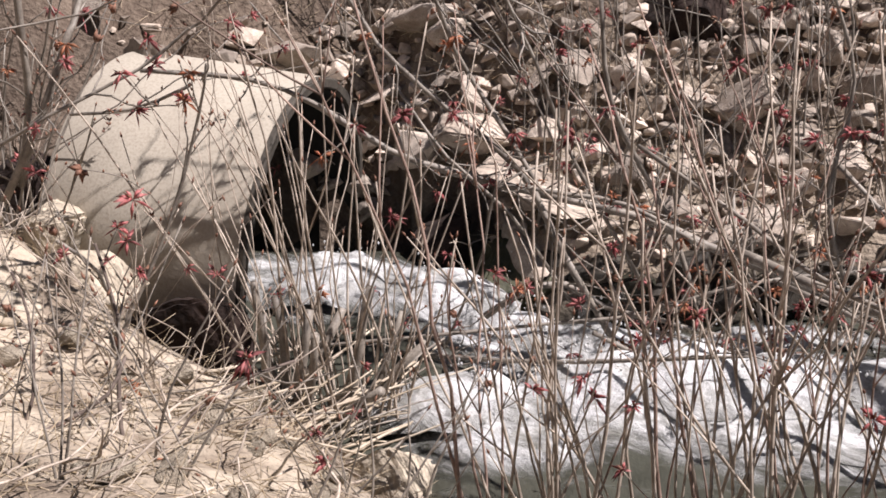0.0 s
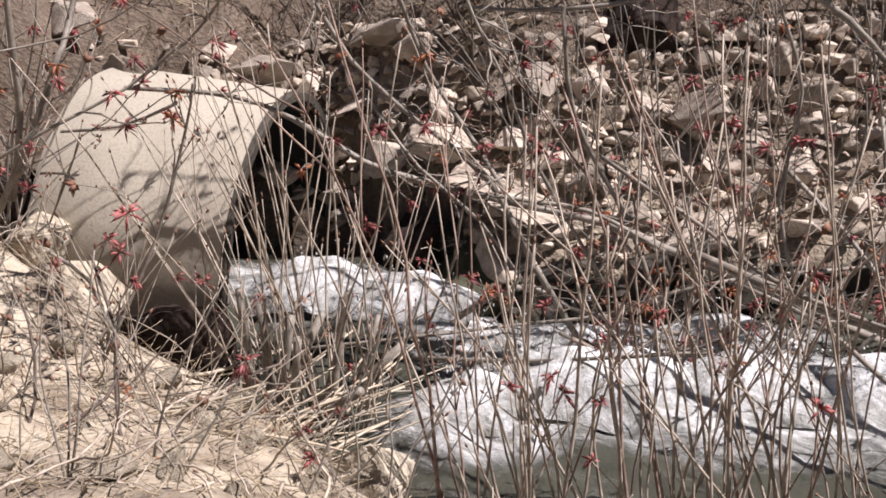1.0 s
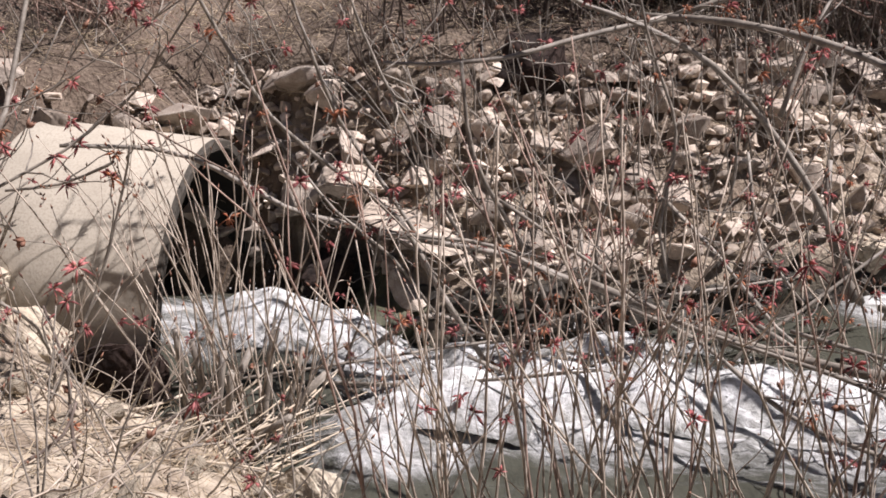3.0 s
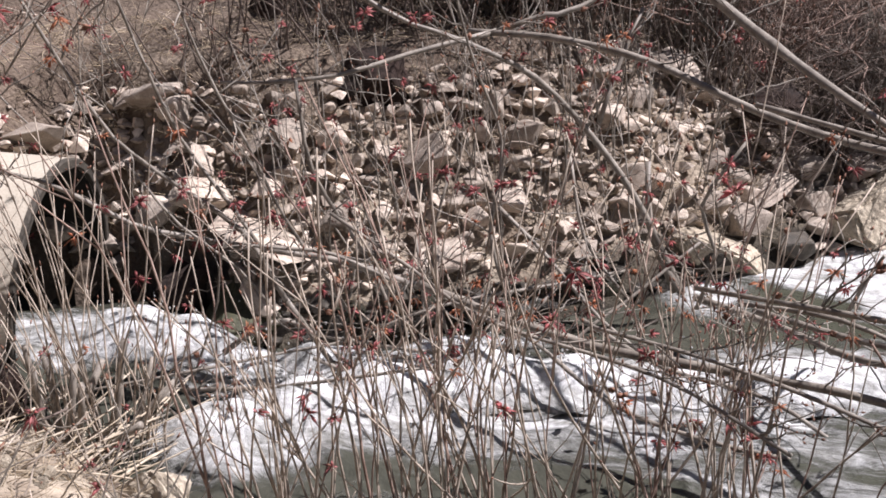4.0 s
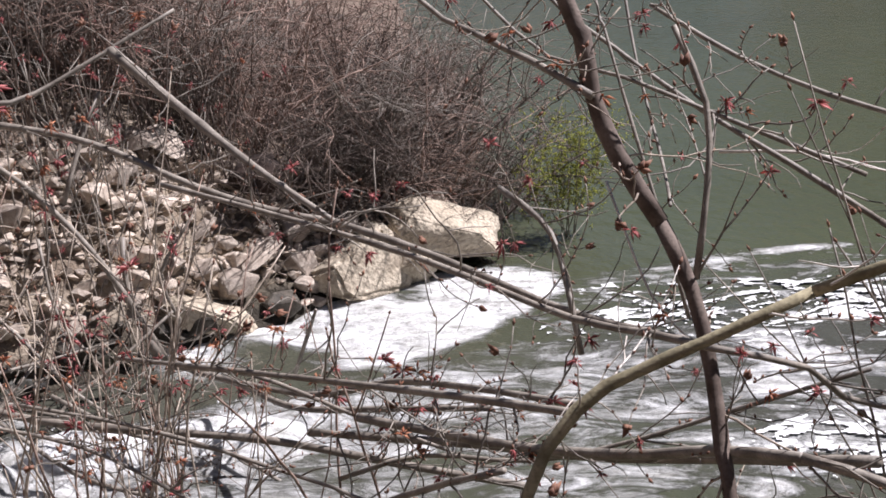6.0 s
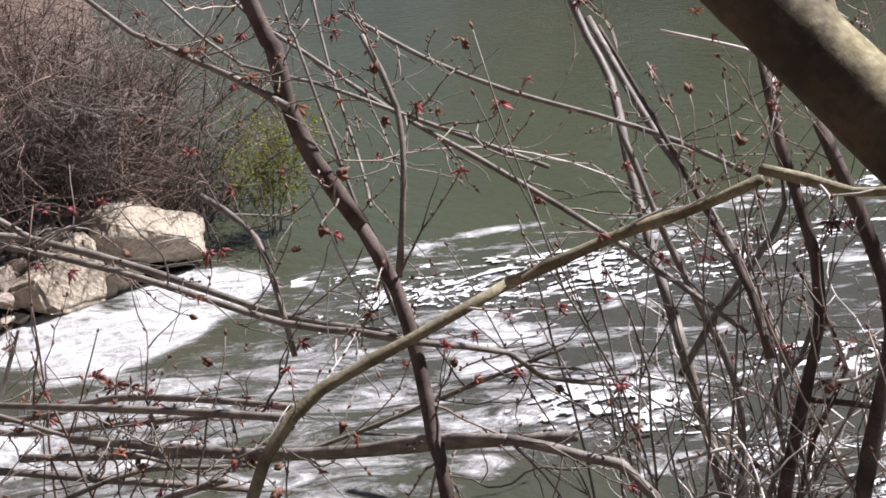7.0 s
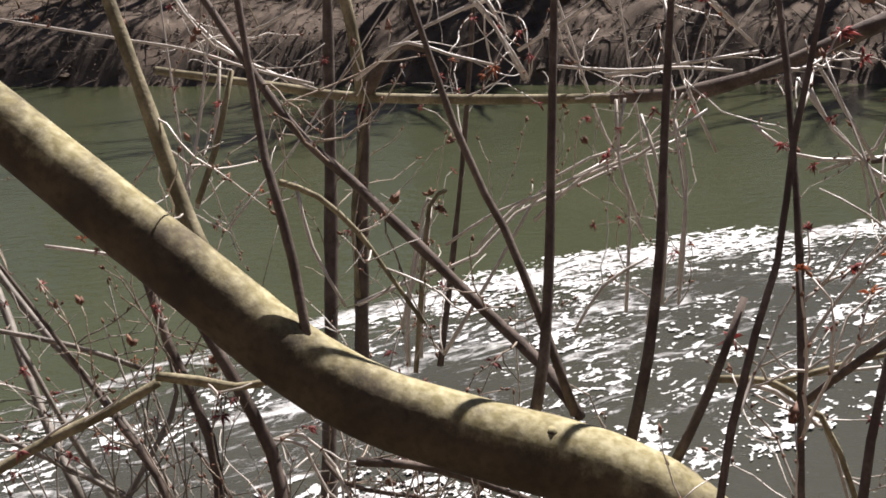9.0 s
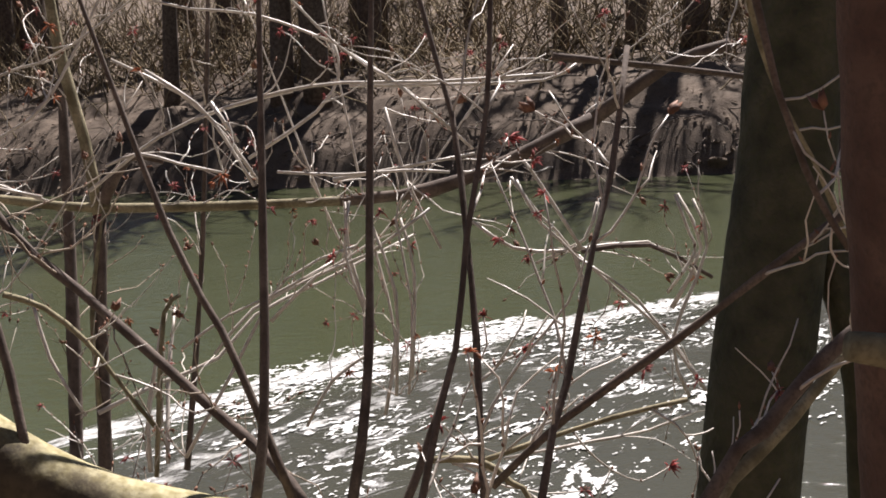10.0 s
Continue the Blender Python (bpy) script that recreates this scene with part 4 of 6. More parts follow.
grow_tree("sapling", "bare maple sapling with red blossoms over the stream", [
    (0.0085, 0.0150, (-1.22, 5.00, 1.84), (-0.82, 5.06, 1.77), (-0.56, 4.98, 1.67), (-0.29, 4.95, 1.48), (-0.06, 5.03, 1.36), (0.29, 5.05, 1.24)),
    (0.0150, 0.0220, (0.29, 5.05, 1.24), (0.67, 5.02, 1.13), (0.92, 4.95, 1.02), (1.22, 4.99, 0.86), (1.66, 5.06, 0.60), (2.09, 5.12, 0.35)),
    (0.0194, 0.0148, (0.98, 4.68, 1.08), (1.36, 4.25, 0.98), (1.65, 3.86, 0.96), (2.02, 3.47, 0.96), (2.34, 3.09, 0.97), (2.73, 2.67, 0.91), (3.07, 2.31, 0.86)),
    (0.0052, 0.0140, (-0.75, 4.92, 2.95), (-0.39, 4.95, 2.06), (-0.24, 4.97, 1.81), (-0.04, 5.05, 1.59), (0.21, 5.02, 1.35), (0.37, 4.94, 1.00)),
    (0.0140, 0.0187, (0.37, 4.95, 1.00), (0.54, 5.02, 0.64), (0.70, 5.05, 0.30), (0.92, 4.97, 0.14), (1.22, 4.96, -0.11), (1.49, 4.96, -0.79)),
    (0.0063, 0.0098, (-0.29, 4.81, 2.97), (-0.07, 4.98, 2.03), (0.03, 5.06, 1.74), (0.17, 5.00, 1.50), (0.29, 4.94, 1.27)),
    (0.0098, 0.0078, (0.20, 4.94, 1.31), (0.40, 4.94, 1.26), (0.61, 4.85, 1.23), (0.91, 4.87, 1.03)),
    (0.0063, 0.0080, (-0.96, 5.00, 0.66), (-0.55, 4.93, 0.70), (-0.10, 4.90, 0.73), (0.36, 4.98, 0.72), (0.70, 4.99, 0.73), (0.93, 4.91, 0.83)),
    (0.0081, 0.0073, (0.70, 4.97, 0.74), (0.93, 4.90, 0.84), (1.25, 4.94, 0.87), (1.64, 5.01, 0.85), (2.13, 5.09, 0.84)),
    (0.0143, 0.0102, (0.04, 4.97, 0.77), (0.21, 4.96, 0.87), (0.37, 5.04, 0.86), (0.52, 5.03, 0.76), (0.76, 4.95, 0.71)),
    (0.0081, 0.0075, (0.76, 4.94, 0.71), (1.15, 5.01, 0.56), (1.67, 5.05, 0.41), (2.15, 5.10, 0.27)),
    (0.0046, 0.0028, (-1.92, 4.21, 2.06), (-1.51, 4.36, 2.10), (-1.30, 4.43, 2.12), (-1.08, 4.41, 2.18), (-0.41, 4.32, 2.55)),
    (0.0054, 0.0070, (-1.35, 4.50, 1.78), (-1.14, 4.52, 1.78), (-0.94, 4.44, 1.85), (-0.90, 4.44, 1.87)),
    (0.0149, 0.0057, (-1.61, 4.62, 1.51), (-1.51, 4.57, 1.83), (-1.47, 4.51, 2.19), (-1.38, 4.42, 3.06)),
    (0.0167, 0.0059, (-1.67, 4.60, 1.46), (-1.45, 4.52, 1.79), (-1.32, 4.54, 2.06), (-1.29, 4.62, 2.16), (-1.09, 4.98, 2.91)),
    (0.0080, 0.0028, (-2.01, 4.52, 1.52), (-1.61, 4.46, 1.69), (-1.41, 4.43, 1.79), (-1.09, 4.50, 1.92), (-0.91, 4.52, 2.04), (-0.76, 4.44, 2.15), (-0.26, 4.18, 2.74)),
    (0.0061, 0.0070, (-1.36, 4.22, -0.29), (-1.33, 4.26, 0.42), (-1.30, 4.29, 0.81), (-1.25, 4.35, 1.04), (-1.27, 4.29, 1.27), (-1.38, 4.25, 1.40)),
    (0.0071, 0.0049, (-1.27, 4.27, 0.95), (-1.02, 4.34, 1.40), (-0.86, 4.33, 1.79), (-0.80, 4.26, 1.96)),
    (0.0075, 0.0100, (2.07, 4.86, -0.21), (1.64, 4.91, 0.03), (1.26, 4.95, 0.23), (0.90, 4.88, 0.44), (0.46, 4.85, 0.72)),
    (0.0072, 0.0147, (0.16, 5.35, 2.02), (0.42, 5.32, 1.99), (0.79, 5.24, 2.00), (1.13, 5.30, 2.05), (1.59, 5.36, 2.10)),
    (0.0147, 0.0093, (1.59, 5.35, 2.10), (1.82, 5.26, 2.17), (2.01, 5.26, 2.19), (2.79, 5.26, 2.52)),
    (0.0065, 0.0207, (0.36, 5.30, 2.89), (1.00, 5.20, 2.30), (1.37, 5.14, 2.11), (1.74, 5.22, 1.87), (2.02, 5.25, 1.53), (2.22, 5.17, 1.18), (2.44, 5.16, 0.64)),
    (0.0157, 0.0165, (1.47, 5.46, 2.10), (1.80, 5.09, 2.08), (2.14, 4.69, 1.99), (2.49, 4.26, 1.79), (2.73, 3.88, 1.70), (2.87, 3.55, 1.69)),
    (0.0247, 0.0137, (2.40, 5.12, 0.67), (2.31, 5.25, 1.00), (2.35, 5.35, 1.33)),
    (0.0184, 0.0115, (2.39, 4.83, 0.74), (2.53, 4.11, 0.82), (2.57, 3.43, 0.93), (2.76, 2.74, 1.12), (2.90, 2.27, 1.25)),
    (0.0102, 0.0069, (-0.33, 5.08, 0.59), (0.23, 4.68, 0.68), (0.95, 4.27, 0.83)),
    (0.0100, 0.0086, (1.15, 4.80, 0.91), (1.42, 4.48, 0.83), (1.69, 4.11, 0.61), (1.98, 3.79, 0.53), (2.37, 3.46, 0.49)),
    (0.0123, 0.0089, (1.72, 4.56, 0.83), (2.00, 4.23, 0.67), (2.36, 3.92, 0.59), (2.57, 3.62, 0.45)),
    (0.0102, 0.0095, (0.38, 4.92, 0.52), (0.63, 4.70, 0.42), (0.92, 4.46, 0.31), (1.14, 4.23, 0.17)),
    (0.0119, 0.0067, (2.81, 4.12, 0.79), (2.86, 3.98, 1.05), (2.85, 3.82, 1.21)),
    (0.0076, 0.0076, (0.89, 4.79, 0.41), (1.02, 4.91, 0.83), (1.04, 5.03, 1.21)),
    (0.0105, 0.0076, (1.49, 5.17, 1.25), (1.67, 4.99, 1.03), (1.88, 4.77, 0.72), (2.11, 4.59, 0.51)),
    (0.0079, 0.0079, (1.88, 5.17, 1.46), (1.89, 5.03, 1.07), (2.05, 4.90, 0.77)),
    (0.0102, 0.0072, (2.32, 4.63, 0.76), (2.40, 4.57, 1.06), (2.32, 4.53, 1.31), (2.51, 4.45, 1.61)),
    (0.0131, 0.0079, (2.04, 5.18, 1.61), (2.18, 5.25, 1.88), (2.34, 5.31, 2.14)),
    (0.0065, 0.0068, (-0.28, 5.04, 1.76), (-0.07, 4.95, 1.44), (0.16, 4.98, 1.19), (0.39, 5.05, 0.78)),
    (0.0034, 0.0091, (-0.10, 5.03, 3.16), (0.13, 4.98, 2.21), (0.29, 4.95, 1.78), (0.42, 5.03, 1.38), (0.67, 5.04, 0.86)),
    (0.0090, 0.0035, (1.46, 4.95, 0.83), (1.40, 4.99, 1.18), (1.51, 5.06, 1.61), (1.37, 4.99, 2.11), (1.20, 4.89, 3.08)),
    (0.0091, 0.0066, (1.16, 4.96, 0.53), (1.11, 5.04, 1.09), (1.23, 5.03, 1.49)),
    (0.0116, 0.0085, (0.91, 5.11, 0.71), (0.80, 5.15, 1.08), (0.58, 5.07, 1.58), (0.55, 5.05, 2.03)),
    (0.0068, 0.0043, (-0.13, 4.95, 0.65), (0.05, 4.91, 1.06), (0.11, 4.84, 1.33), (0.31, 4.90, 1.40)),
    (0.0104, 0.0090, (1.23, 4.99, -0.95), (1.25, 4.94, -0.16), (1.28, 4.86, 0.39), (1.44, 4.87, 0.65), (1.71, 4.95, 0.86)),
    (0.0081, 0.0104, (2.48, 4.97, 0.98), (2.04, 4.90, 0.74), (1.73, 4.85, 0.58), (1.53, 4.92, 0.18), (1.46, 4.95, -0.18), (1.40, 4.98, -0.97)),
    (0.0090, 0.0064, (0.68, 4.95, 0.68), (1.14, 4.98, 0.52), (1.68, 5.05, 0.28), (2.11, 5.01, 0.09), (2.56, 4.96, -0.11)),
], M_BARK, 1, 9, 0.52, None, 0.5, 0.85)
grow_tree("sapling", "bare dark-barked tree with long arching boughs", [
    (0.0156, 0.0146, (2.39, 2.81, 1.10), (2.77, 2.15, 1.19), (2.86, 1.61, 1.33), (2.98, 1.07, 1.50), (3.08, 0.60, 1.65)),
    (0.0169, 0.0109, (2.80, 3.33, 1.75), (2.94, 2.87, 1.71), (3.05, 2.43, 1.66), (3.13, 2.00, 1.63), (3.25, 1.57, 1.64)),
    (0.0280, 0.0126, (2.35, 4.92, 2.39), (2.52, 4.37, 2.13), (2.65, 3.85, 1.93), (2.80, 3.33, 1.75)),
    (0.0134, 0.0118, (2.20, 3.67, 1.12), (2.49, 3.04, 1.15), (2.63, 2.53, 1.34), (2.70, 2.02, 1.47), (2.78, 1.50, 1.57)),
    (0.0051, 0.0114, (2.47, 2.77, 3.38), (2.63, 2.13, 2.80), (2.71, 1.86, 2.67), (2.78, 1.63, 2.59), (2.83, 1.42, 2.51)),
    (0.0094, 0.0118, (1.80, 3.26, 1.42), (1.97, 2.80, 1.49), (2.22, 2.13, 1.59), (2.38, 1.53, 1.70), (2.46, 1.01, 1.81)),
    (0.0099, 0.0114, (2.11, 3.42, 2.03), (2.34, 2.98, 1.97), (2.61, 2.44, 1.89), (2.71, 2.06, 1.86), (2.86, 1.63, 1.79), (2.92, 1.31, 1.82), (2.91, 1.06, 1.86)),
    (0.0100, 0.0083, (2.91, 1.06, 1.86), (3.23, 1.01, 1.73), (3.42, 1.06, 1.57), (3.69, 1.05, 1.45)),
    (0.0161, 0.0149, (2.45, 2.44, 1.28), (2.72, 1.85, 1.32), (2.86, 1.40, 1.42), (2.92, 1.03, 1.56), (2.92, 0.70, 1.67)),
    (0.0149, 0.0115, (2.92, 0.70, 1.67), (3.04, 0.51, 1.63), (3.10, 0.35, 1.55), (3.21, 0.06, 0.94)),
    (0.0049, 0.0100, (3.07, 2.97, 3.42), (3.26, 2.40, 2.74), (3.38, 2.09, 2.51), (3.51, 1.79, 2.31), (3.63, 1.52, 2.16), (3.75, 1.25, 2.00)),
    (0.0100, 0.0079, (3.75, 1.25, 2.00), (3.79, 1.09, 1.92), (3.86, 0.87, 1.79), (3.93, 0.66, 1.65)),
    (0.0073, 0.0100, (3.61, 2.19, 2.62), (3.74, 1.89, 2.45), (3.88, 1.61, 2.33), (4.02, 1.35, 2.25), (4.15, 1.09, 2.16), (4.23, 0.86, 2.06)),
    (0.0127, 0.0201, (4.96, 2.64, 3.26), (4.76, 2.13, 2.49), (4.66, 1.84, 2.20), (4.50, 1.63, 1.97), (4.35, 1.40, 1.69), (4.21, 1.18, 1.49)),
    (0.0219, 0.0275, (4.21, 1.18, 1.49), (4.16, 1.03, 1.20), (4.10, 0.86, 0.87), (4.05, 0.71, 0.11)),
    (0.0178, 0.0179, (5.01, 2.27, 2.37), (4.96, 2.04, 2.13), (4.93, 1.81, 1.89), (4.90, 1.56, 1.67), (4.86, 1.31, 1.39), (4.79, 1.08, 1.11)),
    (0.0103, 0.0074, (2.99, 1.19, 2.00), (3.07, 1.23, 2.25), (3.12, 1.29, 2.46), (3.10, 1.40, 2.67)),
    (0.0060, 0.0026, (3.01, 1.25, 1.86), (3.03, 1.40, 2.14), (3.04, 1.53, 2.38), (3.05, 1.67, 2.66), (3.07, 1.74, 2.76), (3.20, 2.14, 3.63)),
    (0.0120, 0.0085, (3.86, 0.87, 1.47), (4.00, 0.82, 1.67), (4.13, 0.76, 1.83), (4.23, 0.73, 1.98), (4.27, 0.80, 2.22)),
    (0.0177, 0.0107, (3.94, 0.69, 0.21), (4.03, 0.76, 0.99), (4.12, 0.83, 1.33), (4.11, 0.98, 1.60), (4.10, 1.12, 1.84), (4.10, 1.31, 2.20)),
    (0.0115, 0.0087, (3.83, 0.68, 0.28), (4.01, 0.64, 1.03), (4.09, 0.63, 1.18), (4.12, 0.69, 1.37), (4.21, 0.65, 1.47), (4.28, 0.64, 1.61)),
    (0.0048, 0.0060, (3.86, 2.80, 3.30), (3.60, 2.30, 2.53), (3.42, 1.89, 2.12), (3.23, 1.61, 2.08)),
    (0.0046, 0.0082, (2.89, 2.91, 3.15), (3.10, 2.27, 2.59), (3.18, 2.06, 2.49), (3.26, 1.87, 2.45), (3.42, 1.63, 2.34), (3.68, 1.24, 2.16)),
    (0.0128, 0.0100, (3.13, 2.51, 1.99), (3.18, 2.31, 1.90), (3.15, 2.14, 1.80), (3.08, 1.93, 1.52)),
    (0.0105, 0.0070, (2.04, 3.43, 1.26), (2.26, 3.04, 1.30), (2.53, 2.57, 1.20), (2.66, 2.19, 1.19)),
    (0.0079, 0.0077, (1.42, 3.34, 1.30), (1.78, 2.97, 1.24), (2.13, 2.58, 1.13), (2.45, 2.19, 0.97), (2.67, 1.94, 0.42)),
    (0.0095, 0.0072, (2.43, 2.64, 0.96), (2.66, 2.38, 1.09), (2.94, 2.06, 1.11), (3.20, 1.79, 1.22), (3.38, 1.54, 1.36), (3.65, 1.18, 1.56)),
    (0.0074, 0.0073, (0.58, 4.22, 1.61), (0.84, 3.82, 1.46), (1.06, 3.48, 1.33), (1.57, 3.03, 1.20), (1.88, 2.64, 1.03)),
    (0.0113, 0.0111, (2.30, 2.43, 0.38), (2.33, 2.15, 1.03), (2.37, 1.77, 1.30), (2.44, 1.37, 1.51)),
], M_BARK, 2, 7, 0.35, M_BARK, 0.55, 0.6)
grow_tree("sapling", "upright bare sprouts and grey stems over the river", [
    (0.0240, 0.0260, (2.71, 1.79, 3.75), (2.83, 1.55, 2.80), (2.86, 1.50, 2.67), (2.86, 1.46, 2.50), (2.89, 1.39, 2.33), (2.95, 1.29, 2.15)),
    (0.0225, 0.0200, (2.95, 1.29, 2.15), (2.96, 1.17, 1.98), (2.94, 1.07, 1.78), (2.90, 0.98, 1.58), (2.87, 0.91, 1.44), (2.80, 0.76, 0.68)),
    (0.0239, 0.0175, (3.69, 0.43, 0.45), (3.83, 0.45, 1.21), (4.07, 0.49, 1.72), (4.16, 0.61, 1.97), (4.22, 0.74, 2.18), (4.30, 0.87, 2.45)),
    (0.0312, 0.0205, (3.81, 0.24, 0.43), (3.95, 0.26, 1.20), (4.16, 0.30, 1.67), (4.22, 0.41, 1.91), (4.26, 0.63, 2.26)),
    (0.0490, 0.0196, (5.04, 0.64, -0.32), (5.15, 0.67, 0.46), (5.42, 0.74, 1.26), (5.63, 0.78, 1.86), (5.87, 0.84, 2.56), (6.14, 0.91, 3.52)),
    (0.0122, 0.0189, (4.42, 0.80, 3.72), (4.24, 0.23, 3.01), (4.16, -0.06, 2.78), (4.07, -0.31, 2.60), (3.99, -0.56, 2.41), (3.90, -0.75, 2.29), (3.79, -0.89, 2.18)),
    (0.0140, 0.0120, (3.92, -0.12, 1.92), (4.10, -0.32, 1.84), (4.30, -0.63, 1.65), (4.47, -0.86, 1.51), (4.65, -1.09, 1.36)),
    (0.0105, 0.0087, (4.03, 0.52, 1.43), (4.16, 0.23, 1.43), (4.28, -0.03, 1.42), (4.38, -0.30, 1.34), (4.49, -0.57, 1.27)),
    (0.0113, 0.0085, (3.99, 0.09, 0.60), (4.16, -0.10, 1.29), (4.30, -0.25, 1.50), (4.44, -0.41, 1.71)),
    (0.0147, 0.0055, (3.78, 0.47, 1.67), (3.84, 0.58, 1.83), (3.88, 0.74, 2.00), (3.92, 0.99, 2.28), (3.95, 1.25, 2.57)),
    (0.0091, 0.0073, (4.45, 0.27, 1.67), (4.46, 0.19, 1.58), (4.52, 0.04, 1.53), (4.59, -0.15, 1.48), (4.62, -0.33, 1.32)),
    (0.0096, 0.0070, (3.87, 0.55, 0.55), (4.01, 0.47, 1.31), (4.11, 0.42, 1.53), (4.12, 0.54, 1.73), (4.12, 0.62, 1.84)),
], M_DARK, 3, 7, 0.2, M_STEM, 0.6, 0.6)
grow_tree("sapling", "bare budding stems and grey limbs before the river", [
    (0.0094, 0.0041, (2.72, -1.59, 1.77), (2.87, -1.57, 2.53), (3.03, -1.55, 2.86), (3.16, -1.52, 3.09), (3.30, -1.48, 3.34), (3.43, -1.39, 3.64), (3.76, -1.18, 4.54)),
    (0.0094, 0.0039, (2.70, -1.36, 1.80), (2.85, -1.44, 2.55), (2.99, -1.51, 2.85), (3.11, -1.53, 3.08), (3.24, -1.57, 3.34), (3.36, -1.58, 3.62), (3.70, -1.61, 4.56)),
    (0.0102, 0.0072, (2.60, -1.64, 1.84), (2.80, -1.70, 2.57), (2.95, -1.75, 2.78), (3.11, -1.81, 3.05), (3.24, -1.85, 3.20), (3.40, -1.89, 3.47)),
    (0.0105, 0.0115, (3.45, -1.50, 2.37), (3.42, -1.70, 2.56), (3.40, -1.98, 2.76), (3.36, -2.18, 2.92), (3.32, -2.37, 3.07)),
    (0.0236, 0.0343, (5.53, -0.59, 2.87), (5.60, -0.96, 2.89), (5.68, -1.29, 2.99), (5.77, -1.65, 3.14)),
    (0.0343, 0.0227, (5.77, -1.65, 3.14), (5.76, -1.96, 3.34), (5.72, -2.22, 3.42)),
    (0.0322, 0.0279, (5.15, 0.42, 1.75), (5.25, 0.42, 2.36), (5.34, 0.41, 2.88)),
    (0.0134, 0.0061, (5.40, 0.16, 1.73), (5.51, 0.10, 2.29), (5.60, 0.05, 2.83), (5.78, -0.00, 3.80), (5.94, -0.04, 4.79)),
    (0.0343, 0.0086, (5.35, 0.40, 2.93), (5.40, 0.28, 3.11), (5.43, 0.14, 3.08)),
    (0.0159, 0.0099, (5.38, -1.53, 3.42), (5.44, -1.90, 3.36), (5.51, -2.33, 3.28), (5.56, -2.68, 3.17)),
    (0.0047, 0.0070, (2.86, -1.99, 4.54), (2.84, -2.15, 3.56), (2.85, -2.21, 3.31), (2.87, -2.26, 3.17), (2.89, -2.32, 3.06)),
    (0.0159, 0.0149, (2.77, -1.81, 1.84), (2.86, -2.03, 2.55), (2.90, -2.15, 2.69), (2.95, -2.27, 2.82), (2.99, -2.40, 2.92), (3.11, -2.79, 3.22)),
    (0.0105, 0.0084, (5.57, -1.59, 2.61), (5.62, -1.87, 2.62), (5.65, -2.12, 2.47)),
], M_DARK, 4, 4, 0.4, M_PALE, 0.55, 0.6)
grow_tree("sapling", "sunlit yellow-green boughs and stems over the river", [
    (0.0200, 0.0140, (3.52, -2.01, 2.19), (3.61, -2.11, 2.33), (3.71, -2.27, 2.46), (3.82, -2.43, 2.62), (3.91, -2.56, 2.72)),
    (0.0080, 0.0070, (3.89, -2.18, 3.65), (3.92, -2.22, 3.47), (3.96, -2.28, 3.29), (3.99, -2.37, 3.11), (4.02, -2.46, 2.88)),
    (0.0210, 0.0140, (2.05, 0.99, 0.86), (2.24, 0.96, 1.60), (2.41, 0.93, 1.86), (2.55, 0.86, 1.95), (2.68, 0.77, 2.02), (2.90, 0.64, 2.13)),
    (0.0140, 0.0119, (2.90, 0.64, 2.13), (3.10, 0.43, 2.25), (3.22, 0.27, 2.32), (3.28, 0.15, 2.39)),
    (0.0121, 0.0107, (3.14, 0.06, 2.46), (3.18, -0.04, 2.44), (3.21, -0.13, 2.42), (3.25, -0.22, 2.43)),
    (0.0174, 0.0215, (5.20, 1.31, 3.05), (5.28, 0.82, 2.97), (5.34, 0.45, 2.91), (5.44, -0.12, 2.88), (5.53, -0.59, 2.87)),
    (0.0279, 0.0153, (5.34, 0.41, 2.88), (5.38, 0.46, 3.19), (5.42, 0.54, 3.50), (5.46, 0.59, 3.83), (5.60, 0.69, 4.82)),
    (0.0107, 0.0086, (5.17, 0.42, 2.09), (5.23, 0.44, 2.47), (5.33, 0.39, 2.89)),
    (0.0095, 0.0076, (4.64, -0.04, 1.97), (4.70, -0.06, 2.28), (4.77, -0.08, 2.57), (4.80, -0.14, 2.63)),
    (0.0095, 0.0064, (3.93, 0.08, 2.82), (3.95, -0.04, 2.77), (3.96, -0.16, 2.66), (3.96, -0.24, 2.55), (3.96, -0.36, 2.38)),
    (0.0095, 0.0074, (3.59, -1.28, 2.39), (3.63, -1.43, 2.38), (3.64, -1.52, 2.31), (3.64, -1.60, 2.20), (3.65, -1.82, 1.48)),
    (0.0083, 0.0070, (3.72, -1.42, 2.34), (3.77, -1.57, 2.38), (3.84, -1.79, 2.43), (3.91, -2.00, 2.46)),
    (0.0180, 0.0250, (3.63, 0.49, 3.64), (3.52, 0.28, 3.20), (3.47, 0.19, 3.01), (3.43, 0.11, 2.83), (3.39, 0.03, 2.71)),
    (0.0087, 0.0105, (4.31, 0.43, 3.13), (4.25, 0.48, 2.88), (4.19, 0.54, 2.69)),
], M_YEL, 9, 4, 0.4, M_PALE, 0.55, 0.6)

